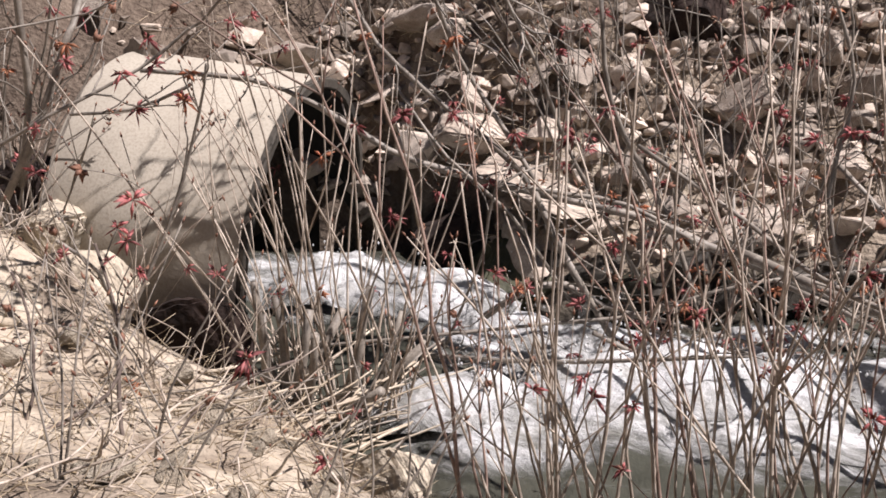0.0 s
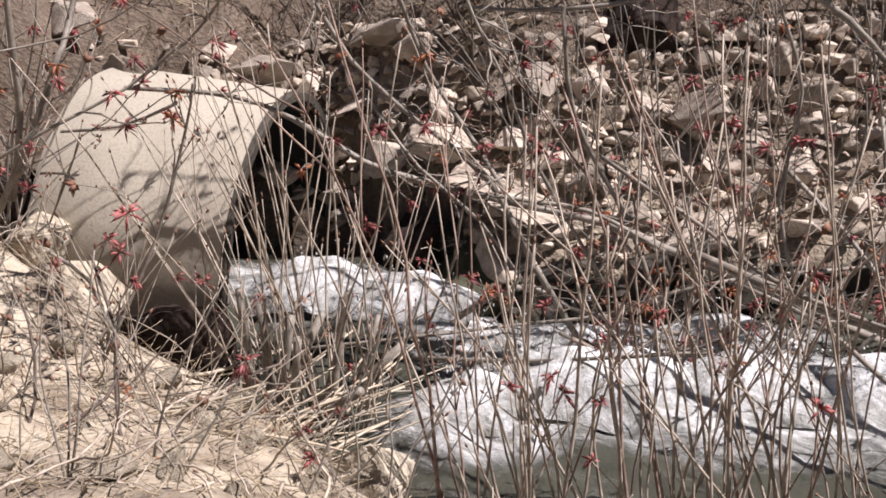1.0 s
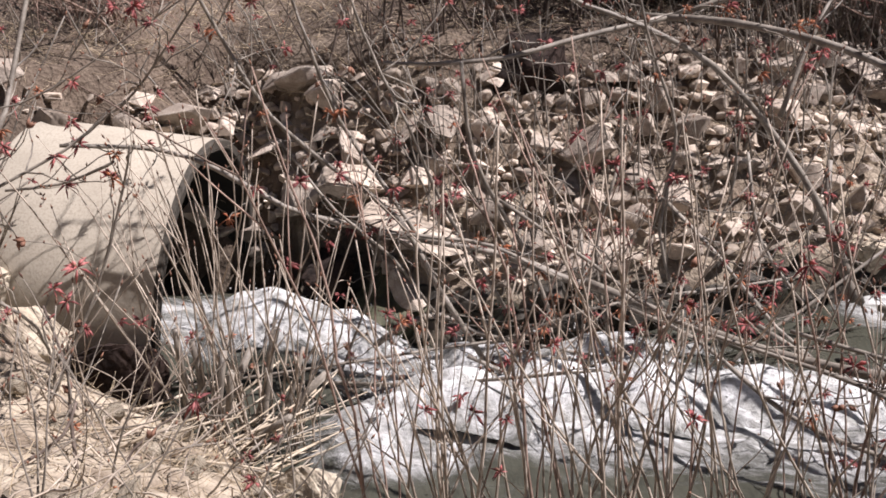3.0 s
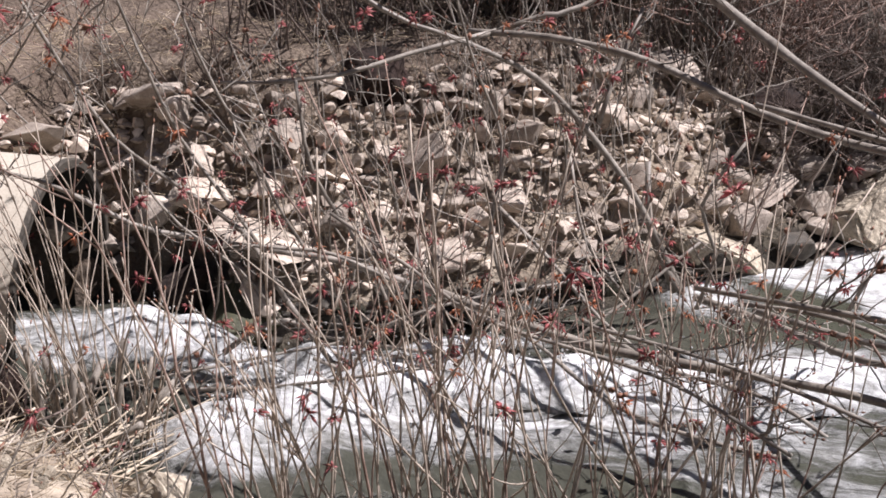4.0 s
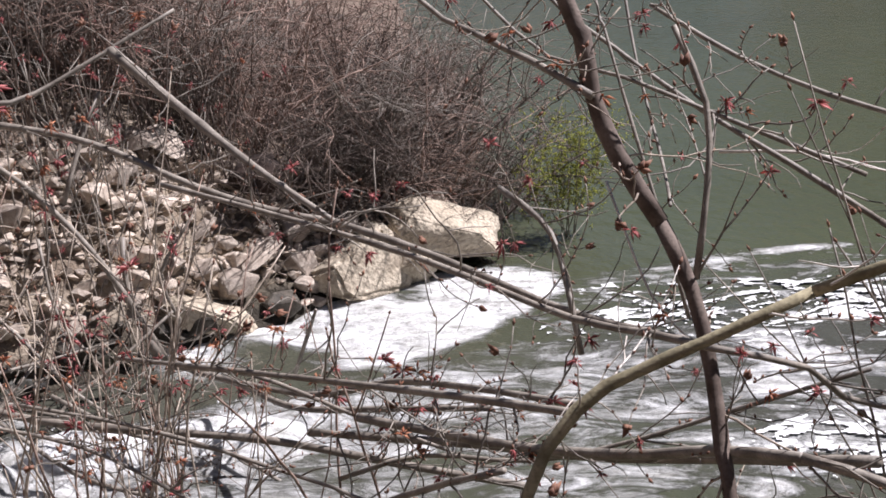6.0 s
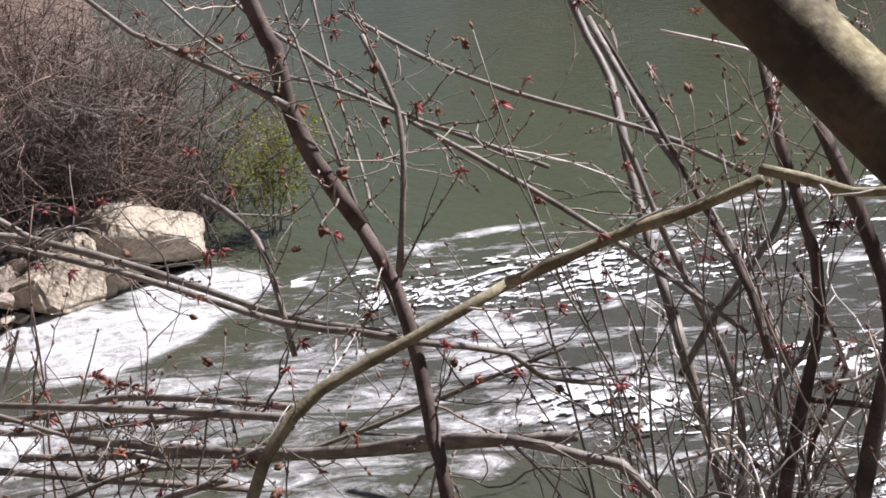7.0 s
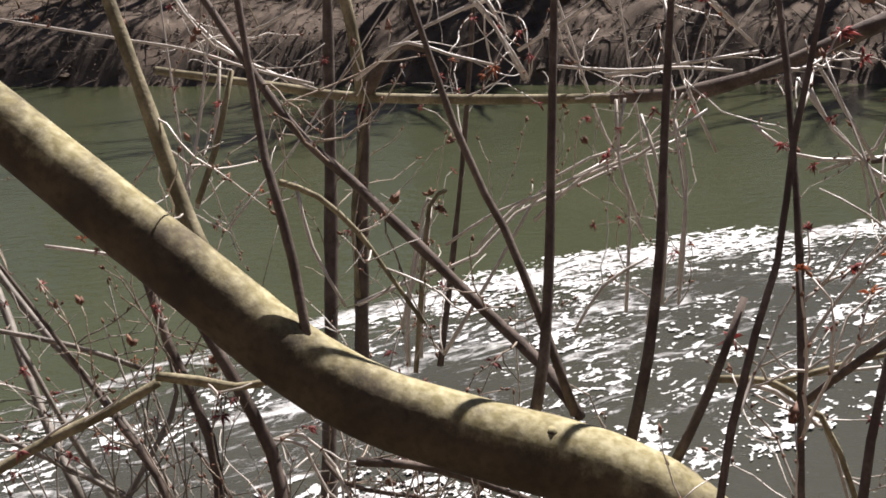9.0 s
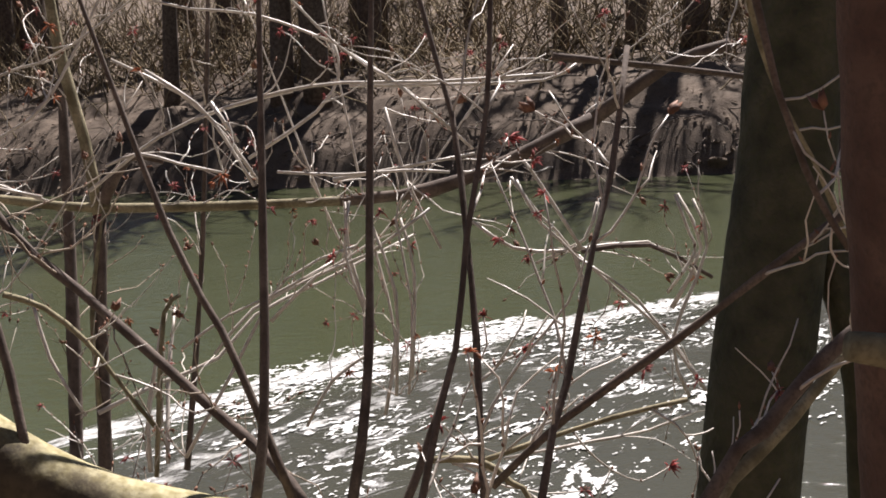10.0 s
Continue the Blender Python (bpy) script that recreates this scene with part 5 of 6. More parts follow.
grow_tree("sapling", "crooked dark bare branches before the sandy bank", [
    (0.0070, 0.0060, (-1.42, 3.37, 1.02), (-1.31, 3.44, 1.04), (-1.18, 3.50, 1.07), (-1.06, 3.57, 1.12), (-1.02, 3.66, 1.20)),
    (0.0080, 0.0045, (-0.94, 3.36, 0.75), (-0.99, 3.46, 0.90), (-1.03, 3.55, 1.02), (-1.04, 3.65, 1.19), (-1.05, 3.74, 1.30), (-1.12, 3.85, 1.50)),
    (0.0060, 0.0035, (-1.36, 3.44, 0.91), (-1.28, 3.57, 1.13), (-1.30, 3.69, 1.34), (-1.36, 3.77, 1.45)),
    (0.0060, 0.0040, (-0.87, 3.49, 0.66), (-0.92, 3.62, 0.90), (-0.76, 3.72, 1.05), (-0.54, 3.80, 1.10)),
], M_DARK, 12, 5, 0.15, M_BARK, 0.4, 0.6)

# ---- leaning trunk with sprouts ----
def leaning_trunk():
    root = tagged(new("leaning_trunk"), "leaning yellow-green mossy trunk with upright sprouts over the water", "tree trunk")
    t = Tubes()
    c = spline([(3.15, 0.85, 3.42), (3.16, 0.40, 3.07), (3.16, 0.16, 2.89), (3.18, -0.09, 2.69), (3.18, -0.32, 2.52), (3.20, -0.54, 2.40), (3.24, -0.80, 2.32), (3.28, -1.02, 2.26), (3.29, -1.20, 2.19), (3.28, -1.36, 2.07), (3.22, -1.52, 1.92), (3.05, -1.85, 1.5), (2.8, -2.3, 1.05)], 0.04)
    t.tube(c, 0.078, 0.120, 24, 0.02, random.Random(4))
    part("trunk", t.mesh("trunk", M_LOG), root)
    rng = random.Random(44)
    for k, i in enumerate((14, 31, 52, 60)):
        d = Vector((-0.4, 0.1, rng.uniform(-0.4, 0.9)))
        t = Tubes()
        t.tube([c[i], c[i] + d * 0.11, c[i] + d * 0.135], 0.03, 0.012, 9)
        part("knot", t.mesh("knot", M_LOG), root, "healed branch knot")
    for r0, r1, *pts in SPROUTS:
        t = Tubes()
        t.tube(spline(pts), r0, r1, 8, 0.12, rng)
        part("sprout", t.mesh("sprout", M_DARK), root, "dark upright sprout")
    return root


leaning_trunk()


def big_trunk(name, label, pts, r0, r1, material, seed, limbs=()):
    root = tagged(new(name), label, "tree trunk")
    t = Tubes()
    t.tube(spline(pts, 0.08), r0, r1, 24, 0.05, random.Random(seed))
    part("trunk", t.mesh("trunk", material), root)
    for name, a, b, bark, line in limbs:
        t = Tubes()
        t.tube(spline(line, 0.05), a, b, 12, 0.08, random.Random(seed + 1))
        part(name, t.mesh(name, bark), root)
    return root


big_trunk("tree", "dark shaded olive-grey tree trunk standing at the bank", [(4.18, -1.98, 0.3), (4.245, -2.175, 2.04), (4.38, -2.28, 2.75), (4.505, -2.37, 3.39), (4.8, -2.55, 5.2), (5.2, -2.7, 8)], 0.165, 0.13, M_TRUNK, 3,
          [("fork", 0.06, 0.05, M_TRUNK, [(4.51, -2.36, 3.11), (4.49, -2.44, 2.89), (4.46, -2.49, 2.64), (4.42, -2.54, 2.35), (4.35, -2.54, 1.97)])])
big_trunk("tree", "brown tree trunk close to the path", [(2.30, -2.46, 0.9), (2.36, -2.40, 2.4), (2.40, -2.38, 3.14), (2.46, -2.33, 4.4), (2.5, -2.25, 6.5)], 0.13, 0.11, M_BROWN, 5,
          [("stub", 0.030, 0.022, M_YEL, [(2.22, -2.34, 3.01), (2.21, -2.28, 3.03), (2.20, -2.23, 3.04)])])


# ---- upright stems on the near bank ----
def stem_clump(name, label, bases, n, h, r, spread, seed, material, fork=2, stub=0):
    rng = random.Random(seed)
    root = tagged(new(name), label, "shrub", "bare shrubs")
    bud, red = Tubes(), Tubes()
    for k in range(n):
        bx, by, bw = bases[k % len(bases)]
        x, y = bx + rng.gauss(0, bw), by + rng.gauss(0, bw * 0.6)
        p0 = Vector((x, y, max(float(height(x, y)), 0.35) - 0.05))
        way = Vector((rng.gauss(0, spread), rng.gauss(0, spread * 0.6), 1))
        hh = h * rng.uniform(0.55, 1.1)
        p = wander(p0, way, hh, rng, 9, rng.uniform(0.08, 0.24))
        rr = r * rng.uniform(0.6, 1.25)
        t = Tubes()
        t.tube(p, rr, rr * 0.45, 5)
        for _ in range(rng.randint(0, fork)):
            i = rng.randrange(3, 9)
            q = wander(p[i], (p[i] - p[i - 1]).normalized() + Vector((rng.gauss(0, 0.5), rng.gauss(0, 0.4), 0.1)), hh * rng.uniform(0.15, 0.4), rng, 5, 0.12, 0.05)
            t.tube(q, rr * 0.55, rr * 0.3, 4)
            bud.bud(q[-1], q[-1] - q[-2], 0.028, 0.005)
            if rng.random() < 0.2:
                red.blossom(q[-1], q[-1] - q[-2], rng.uniform(0.040, 0.080), rng, 16)
        bud.bud(p[-1], p[-1] - p[-2], 0.03, 0.005)
        part("stem", t.mesh("stem", material), root)
    for k in range(stub):
        bx, by, bw = bases[k % len(bases)]
        p0 = Vector((bx - 0.12 + rng.gauss(0, bw), by + rng.gauss(0, bw * 0.5), LEVEL - 0.1))
        p = wander(p0, Vector((rng.gauss(0.1, 0.4), rng.gauss(0, 0.25), 1)), rng.uniform(0.3, 0.85), rng, 5, 0.16)
        t = Tubes()
        t.tube(p, rng.uniform(0.015, 0.027), rng.uniform(0.009, 0.017), 8, 0.25, rng)
        part("stub", t.mesh("stub", M_BARK), root, "broken grey stub")
    tagged(part("bud_growth", bud.mesh("buds", M_BUD), root), kind="stuff")
    if red.v:
        tagged(part("blossom_growth", red.mesh("blossoms", M_RED), root), kind="stuff")
    return root


PALES = "clump of thin pale bare stems by the stream"
BROWN = "clump of thin red-brown budding stems by the stream"
stem_clump("shrub", "clump of thin pale stems and broken grey stubs at the outfall", [(-0.60, 4.50, 0.09), (-0.48, 4.55, 0.09)], 42, 1.7, 0.0056, 0.24, 11, M_STEM, 2, 16)
stem_clump("shrub", "low thin pale stems on the sandy bank", [(-1.25, 4.3, 0.25), (-1.6, 4.3, 0.2), (-1.0, 4.1, 0.2)], 34, 0.9, 0.0036, 0.45, 12, M_STEM)
stem_clump("shrub", "low thin brown stems on the sandy bank", [(-1.3, 3.4, 0.3), (-0.8, 3.2, 0.25), (-0.4, 3.4, 0.2)], 34, 0.7, 0.0042, 0.6, 24, M_BARK)
stem_clump("shrub", PALES, [(0.25, 3.65, 0.14)], 24, 1.6, 0.0066, 0.16, 13, M_STEM)
stem_clump("shrub", PALES, [(0.66, 3.5, 0.1), (0.9, 3.45, 0.1)], 24, 1.65, 0.0066, 0.20, 14, M_STEM)
stem_clump("shrub", BROWN, [(1.15, 3.35, 0.12), (1.4, 3.2, 0.12)], 22, 1.7, 0.0064, 0.22, 15, M_STEM)
stem_clump("shrub", PALES, [(1.75, 3.0, 0.18)], 26, 1.7, 0.0064, 0.24, 16, M_STEM)
stem_clump("shrub", BROWN, [(0.9, 5.75, 0.3), (1.7, 5.8, 0.3), (2.4, 5.9, 0.3)], 70, 1.25, 0.0058, 0.26, 20, M_BARK, 3)
stem_clump("shrub", BROWN, [(0.5, 6.1, 0.3), (1.3, 6.3, 0.3), (2.2, 6.4, 0.3)], 40, 1.0, 0.0042, 0.35, 22, M_BARK, 3)
stem_clump("shrub", BROWN, [(0.50, 3.72, 0.12), (0.02, 3.85, 0.1)], 10, 1.85, 0.0066, 0.16, 25, M_RUSSET, 4)
stem_clump("shrub", BROWN, [(1.0, 3.5, 0.14), (1.55, 3.25, 0.14)], 13, 1.9, 0.0066, 0.18, 26, M_RUSSET, 4)
stem_clump("shrub", BROWN, [(2.0, 3.1, 0.18), (2.35, 2.9, 0.16)], 9, 1.7, 0.0064, 0.2, 27, M_RUSSET, 4)
RUSSET = "thick clump of dark russet stems on top of the bank"
stem_clump("shrub", RUSSET, [(0.3, 6.65, 0.25), (0.9, 6.75, 0.25)], 46, 1.2, 0.0065, 0.3, 51, M_DARK, 4)
stem_clump("shrub", RUSSET, [(1.6, 6.7, 0.25), (2.2, 6.7, 0.25)], 52, 1.25, 0.0065, 0.3, 52, M_DARK, 4)
stem_clump("shrub", RUSSET, [(2.9, 6.75, 0.2), (3.4, 6.6, 0.2)], 40, 1.2, 0.0065, 0.3, 53, M_DARK, 4)
stem_clump("shrub", RUSSET, [(2.5, 6.52, 0.2), (3.05, 6.42, 0.2)], 44, 1.15, 0.0065, 0.32, 55, M_DARK, 4)
stem_clump("shrub", RUSSET, [(-0.5, 6.9, 0.2), (-1.4, 6.8, 0.3)], 30, 1.0, 0.0055, 0.35, 54, M_BARK, 4)
stem_clump("shrub", "dark tangled stems beside the buried end of the pipe", [(-1.95, 5.2, 0.14), (-2.1, 5.5, 0.15)], 34, 1.5, 0.009, 0.3, 17, M_BARK, 3)
stem_clump("shrub", "tangle of grey stems rising from the river edge", [(3.7, 0.75, 0.12), (3.95, 0.6, 0.12)], 26, 2.0, 0.0065, 0.26, 18, M_BARK, 3)
stem_clump("shrub", "low pale twigs over the river edge", [(4.1, 0.0, 0.2), (4.3, -0.5, 0.2)], 36, 1.7, 0.0055, 0.35, 19, M_STEM, 3)


def tangle(label, middles, n, seed, material):
    """Twisted twigs that cross in all directions, each from its own foot at the bank's edge."""
    rng = random.Random(seed)
    root = tagged(new("shrub"), label, "shrub", "bare shrubs")
    bud = Tubes()
    for k in range(n):
        mx, my, mz = middles[k % len(middles)]
        t = Tubes()
        p = wander(Vector((mx + rng.gauss(0, 0.25), my + rng.gauss(0, 0.25), mz - rng.uniform(0.2, 0.9))), Vector((rng.gauss(0, 1), rng.gauss(0, 1), rng.gauss(0.6, 0.6))), rng.uniform(0.5, 1.2), rng, 10, 0.55, 0.05)
        p = spline(p, 0.04)
        r = rng.uniform(0.003, 0.008)
        t.tube(p, r, r * 0.45, 6, 0.2, rng)
        for _ in range(3):
            i = rng.randrange(4, len(p))
            q = wander(p[i], Vector((rng.gauss(0, 1), rng.gauss(0, 1), rng.gauss(0.3, 0.7))), rng.uniform(0.12, 0.35), rng, 5, 0.4)
            t.tube(q, r * 0.5, r * 0.3, 4)
            bud.bud(q[-1], q[-1] - q[-2], 0.02, 0.004)
        part("twig", t.mesh("twig", material), root)
    tagged(part("bud_growth", bud.mesh("buds", M_BUD), root), kind="stuff")


tangle("tangle of twisted sunbleached twigs over the river edge", [(4.22, 0.43, 1.39), (4.49, 0.16, 1.46), (4.06, 0.66, 1.50)], 46, 27, M_PALE)
tangle("tangle of twisted grey twigs over the river edge", [(4.22, 0.43, 1.39), (4.49, 0.16, 1.46), (4.06, 0.66, 1.50)], 26, 28, M_BARK)


def stalk_heap(at, way, n, seed):
    """Broken stalks washed together on the bank's edge, lying over one another."""
    rng = random.Random(seed)
    root = tagged(new("stalk_heap"), "heap of broken straw-coloured stalks on the bank edge", "dead stalks")
    for k in range(n):
        x, y = at[0] + rng.gauss(0, 0.13), at[1] + rng.gauss(0, 0.10)
        d = Vector((way[0] + rng.gauss(0, 0.3), way[1] + rng.gauss(0, 0.3), rng.gauss(0.10, 0.12)))
        ln = rng.uniform(0.25, 0.75)
        p = wander(Vector((x, y, max(float(height(x, y)), LEVEL) + 0.02 + 0.003 * k)) - d.normalized() * ln * 0.4, d, ln, rng, 6, 0.14)
        t = Tubes()
        r = rng.uniform(0.0028, 0.0075)
        t.tube(p, r, r * 0.6, 6, 0.2, rng)
        part("stalk", t.mesh("stalk", M_STRAW if k % 4 else M_BARK), root)


stalk_heap((-0.52, 4.42), (0.8, 0.5), 46, 71)
stalk_heap((-0.9, 4.05), (0.9, -0.2), 14, 72)


# ---- thicket on the point ----
def thicket_stems(seed, h):
    """The bare stems of one shrub, each with its side twigs."""
    rng, stems = random.Random(seed), []
    for _ in range(34):
        t = Tubes()
        stems.append(t)
        p0 = Vector((rng.gauss(0, 0.12), rng.gauss(0, 0.12), -0.1))
        p = wander(p0, Vector((rng.gauss(0, 0.6), rng.gauss(0, 0.6), 1)), h * rng.uniform(0.6, 1.1), rng, 8, 0.22)
        r = rng.uniform(0.004, 0.010)
        t.tube(p, r, r * 0.4, 4)
        for _ in range(9):
            i = rng.randrange(2, 8)
            q = wander(p[i], Vector((rng.gauss(0, 1), rng.gauss(0, 1), rng.gauss(0.2, 0.6))), h * rng.uniform(0.2, 0.45), rng, 5, 0.3)
            t.tube(q, r * 0.5, r * 0.25, 3)
            for _ in range(2):
                j = rng.randrange(1, 5)
                t.tube(wander(q[j], Vector((rng.gauss(0, 1), rng.gauss(0, 1), rng.gauss(0, 0.7))), h * 0.16, rng, 3, 0.3), r * 0.3, r * 0.2, 3)
    return stems


for seed, spots in ((61, [(4.3, 6.55), (3.2, 6.95), (5.3, 7.6), (2.2, 7.2), (2.6, 8.2), (3.6, 8.0), (1.9, 7.0), (4.0, 9.2), (2.9, 9.4)]), (62, [(4.8, 6.6), (3.7, 7.0), (1.3, 7.4), (5.6, 8.4), (4.4, 8.0), (1.8, 8.0), (5.2, 9.0), (3.0, 7.6), (-1.4, 7.4), (2.6, 6.9), (3.4, 8.8), (4.6, 8.8), (2.2, 8.8)]), (63, [(4.5, 7.1), (2.7, 7.2), (3.9, 6.4), (5.0, 7.2), (5.05, 6.5), (4.5, 6.5), (5.4, 6.9)])):
    root = tagged(new("bare_shrub"), "dense tangle of bare grey-brown twigs on the point", "shrub", "thicket on the point")
    for t in thicket_stems(seed, 1.45):
        part("stem", t.mesh("stem", {61: M_BARK, 62: M_RUSSET, 63: M_DARK}[seed]), root)
    x, y = spots[0]
    root.matrix_world = pose(x, y, float(height(x, y)), 0, 0, seed * 50)
    for k, (x, y) in enumerate(spots[1:]):
        copy_thing(root, pose(x, y, float(height(x, y)), 0, 0, 77 * (k + 1)))

# ---- far woods ----
def far_tree(seed, h, r):
    rng = random.Random(seed)
    root = tagged(new("tree"), "bare dark-trunked tree on the far bank", "tree", "far bank trees")
    t, b = Tubes(), Tubes()
    p = wander(Vector((0, 0, -0.3)), Vector((rng.gauss(0, 0.06), rng.gauss(0, 0.06), 1)), h, rng, 12, 0.05, 0.05)
    t.tube(p, r, r * 0.3, 10)
    for _ in range(26):
        i = rng.randrange(3, 12)
        q = wander(p[i], Vector((rng.gauss(0, 1), rng.gauss(0, 1), 0.6)), h * rng.uniform(0.15, 0.35), rng, 6, 0.2, 0.1)
        b.tube(q, r * 0.25, r * 0.05, 5)
        for _ in range(5):
            j = rng.randrange(1, 6)
            b.tube(wander(q[j], Vector((rng.gauss(0, 1), rng.gauss(0, 1), 0.3)), h * 0.12, rng, 4, 0.3), r * 0.08, r * 0.03, 3)
    part("trunk", t.mesh("trunk", M_DARK), root)
    part("limb_growth", b.mesh("limbs", M_DARK), root)
    return root


rng = random.Random(8)
protos = [far_tree(71, 12, 0.30), far_tree(72, 14, 0.36), far_tree(73, 11, 0.22)]
spots = [(30.0, 7.3), (30.0, 6.4), (31.0, 10.5)] + [(27.8 + 0.1 * y + abs(rng.gauss(0, 1)) * 9 + 6.0, y) for y in [rng.uniform(-26, 40) for _ in range(60)]]
for k, (x, y) in enumerate(spots):
    m = pose(x, y, float(height(x, y)), 0, 0, rng.uniform(0, 360))
    if k < 3:
        protos[k].matrix_world = m
    else:
        copy_thing(protos[rng.randrange(3)], m)
t = Tubes()
for _ in range(4800):
    y = rng.uniform(-14, 30)
    x = 26.9 + 0.1 * y + abs(rng.gauss(0, 1)) * 10 + (4.2 if rng.random() < 0.93 else 1.0)
    p = wander(Vector((x, y, float(height(x, y)) - 0.1)), Vector((rng.gauss(-0.1, 0.8), rng.gauss(0, 0.8), 1)), rng.uniform(0.5, 3.5), rng, 6, 0.4)
    t.tube(p, rng.uniform(0.014, 0.034), 0.008, 3)
brush = tagged(new("brush", t.mesh("brush", M_BRUSH)), "thin brown brush under the far trees", "brush", kind="stuff")

# fallen leaves and roots over the far bank
def flake(t, p, s, rng):
    a, b = rng.uniform(0, 6.28), len(t.v)
    u, w = Vector((math.cos(a), math.sin(a), rng.uniform(-0.5, 0.5))) * s, Vector((-math.sin(a), math.cos(a), rng.uniform(-0.5, 0.5))) * s * 0.6
    c = Vector((0, 0, s * 0.35))
    t.v += [p - u, p + w + c, p + u, p - w + c, p + c * 0.2]
    t.f += [(b, b + 4, b + 1), (b + 1, b + 4, b + 2), (b + 2, b + 4, b + 3), (b + 3, b + 4, b)]


t = Tubes()
for _ in range(2600):
    y = rng.uniform(-12, 24)
    x = 26.7 + 0.10 * y + abs(rng.gauss(0, 1)) ** 1.3 * 4.0
    flake(t, Vector((x, y, float(height(x, y)) + 0.03)), rng.uniform(0.03, 0.075), rng)
tagged(new("leaf_litter", t.mesh("leaf_litter", M_LITTER, False)), "brown fallen leaves littering the far bank", "leaf litter", kind="stuff")
t, pale = Tubes(), Tubes()
for k in range(380):
    y = rng.uniform(-12, 24)
    x = 26.7 + 0.10 * y + rng.uniform(0.0, 1.3)
    p = wander(Vector((x, y, float(height(x, y)) + 0.02)), Vector((rng.gauss(-0.4, 0.5), rng.gauss(0, 1), rng.gauss(-0.2, 0.6))), rng.uniform(0.3, 1.3), rng, 6, 0.5)
    (pale if k % 14 == 0 else t).tube(p, rng.uniform(0.008, 0.024), 0.005, 4)
tagged(new("roots", t.mesh("roots", M_DARK)), "dark roots hanging from the washed-out far bank", "roots", kind="stuff")
tagged(new("twigs", pale.mesh("twigs", M_PALE)), "sunlit pale twigs along the far waterline", "twigs", kind="stuff")

# dark roots and washed-out clods along the far waterline
rng = random.Random(14)
CLODS = [boulder_mesh(600 + k, 1.0, 1.0, 1.0, M_SOIL) for k in range(4)]
for k in range(24):
    y = rng.uniform(-9, 22)
    x = 26.6 + 0.10 * y + rng.uniform(0.05, 0.7)
    s = rng.uniform(0.08, 0.24)
    ob = tagged(new("clod", CLODS[k % 4]), "washed-out clod of dark earth and roots on the far bank", "earth clod", "far bank clods")
    ob.matrix_world = pose(x, y, float(height(x, y)) - 0.1, rng.uniform(-20, 20), rng.uniform(-20, 20), rng.uniform(0, 360)) @ Matrix.Diagonal((s, s * 1.5, s * 0.8, 1))

# ---- dead grass and litter ----
t = Tubes()
rng = random.Random(21)
for _ in range(7000):
    if rng.random() < 0.36:
        x, y = rng.uniform(-2.3, 0.6), rng.uniform(2.5, 5.3)
        if x > float(near_edge(y)) - 0.03 or (x + 1.25) ** 2 + (y - 4.95) ** 2 < 0.12:
            continue
        ln = rng.uniform(0.05, 0.22)
    else:
        x = rng.uniform(-2.3, 5.0)
        y = float(far_edge(x)) + rng.uniform(0.15, 1.9)
        ln = rng.uniform(0.06, 0.22)
        if x < -0.2 and y < 6.5:
            continue
    z = float(height(x, y))
    a = rng.uniform(0, 6.28)
    p = wander(Vector((x, y, z)), Vector((math.cos(a), math.sin(a), rng.uniform(0.05, 0.8))), ln, rng, 3, 0.35, -0.1)
    t.tube(p, 0.0022, 0.001, 3)
tagged(new("dead_grass", t.mesh("dead_grass", M_GRASS)), "flattened straw-coloured dead grass on the banks", "grass", kind="stuff")
t = Tubes()
for _ in range(420):
    if rng.random() < 0.62:
        x, y = rng.uniform(-2.2, 0.4), rng.uniform(2.6, 5.0)
        if x > float(near_edge(y)) + 0.02 or (x + 1.2) ** 2 + (y - 4.85) ** 2 < 0.2:
            continue
    else:
        x = rng.uniform(-1.5, 5.0)
        y = float(far_edge(x)) + rng.uniform(0.2, 2.2)
    a = rng.uniform(0, 6.28)
    p = wander(Vector((x, y, float(height(x, y)) + rng.uniform(0.01, 0.06))), Vector((math.cos(a), math.sin(a), rng.uniform(-0.05, 0.35))), rng.uniform(0.12, 0.5), rng, 7, 0.42)
    r = rng.uniform(0.0016, 0.006)
    t.tube(p, r, r * 0.5, 5)
tagged(new("fallen_sticks", t.mesh("fallen_sticks", M_STEM)), "dead grey-tan sticks lying on the banks", "sticks", kind="stuff")


STUMPS = [(1.10, 6.42, 1.70), (0.54, 7.20, 2.20), (2.40, 7.45, 2.30), (3.43, 6.22, 1.35)]

# ---- root stumps in the bank, shade put into their colour; green sprig on the point ----
for seed, at, size, turn in ((41, STUMPS[0], (0.30, 0.22, 0.30), 20), (43, STUMPS[1], (0.18, 0.16, 0.36), 80), (45, STUMPS[2], (0.24, 0.22, 0.42), 0), (47, STUMPS[3], (0.22, 0.2, 0.18), 130)):
    ob = tagged(new("stump", boulder_mesh(seed, *size, M_SHADE_EARTH)), "root stump in the earth bank, deep shade put into its colour", "stump", "stumps")
    ob.matrix_world = pose(*at, 0, 0, turn)


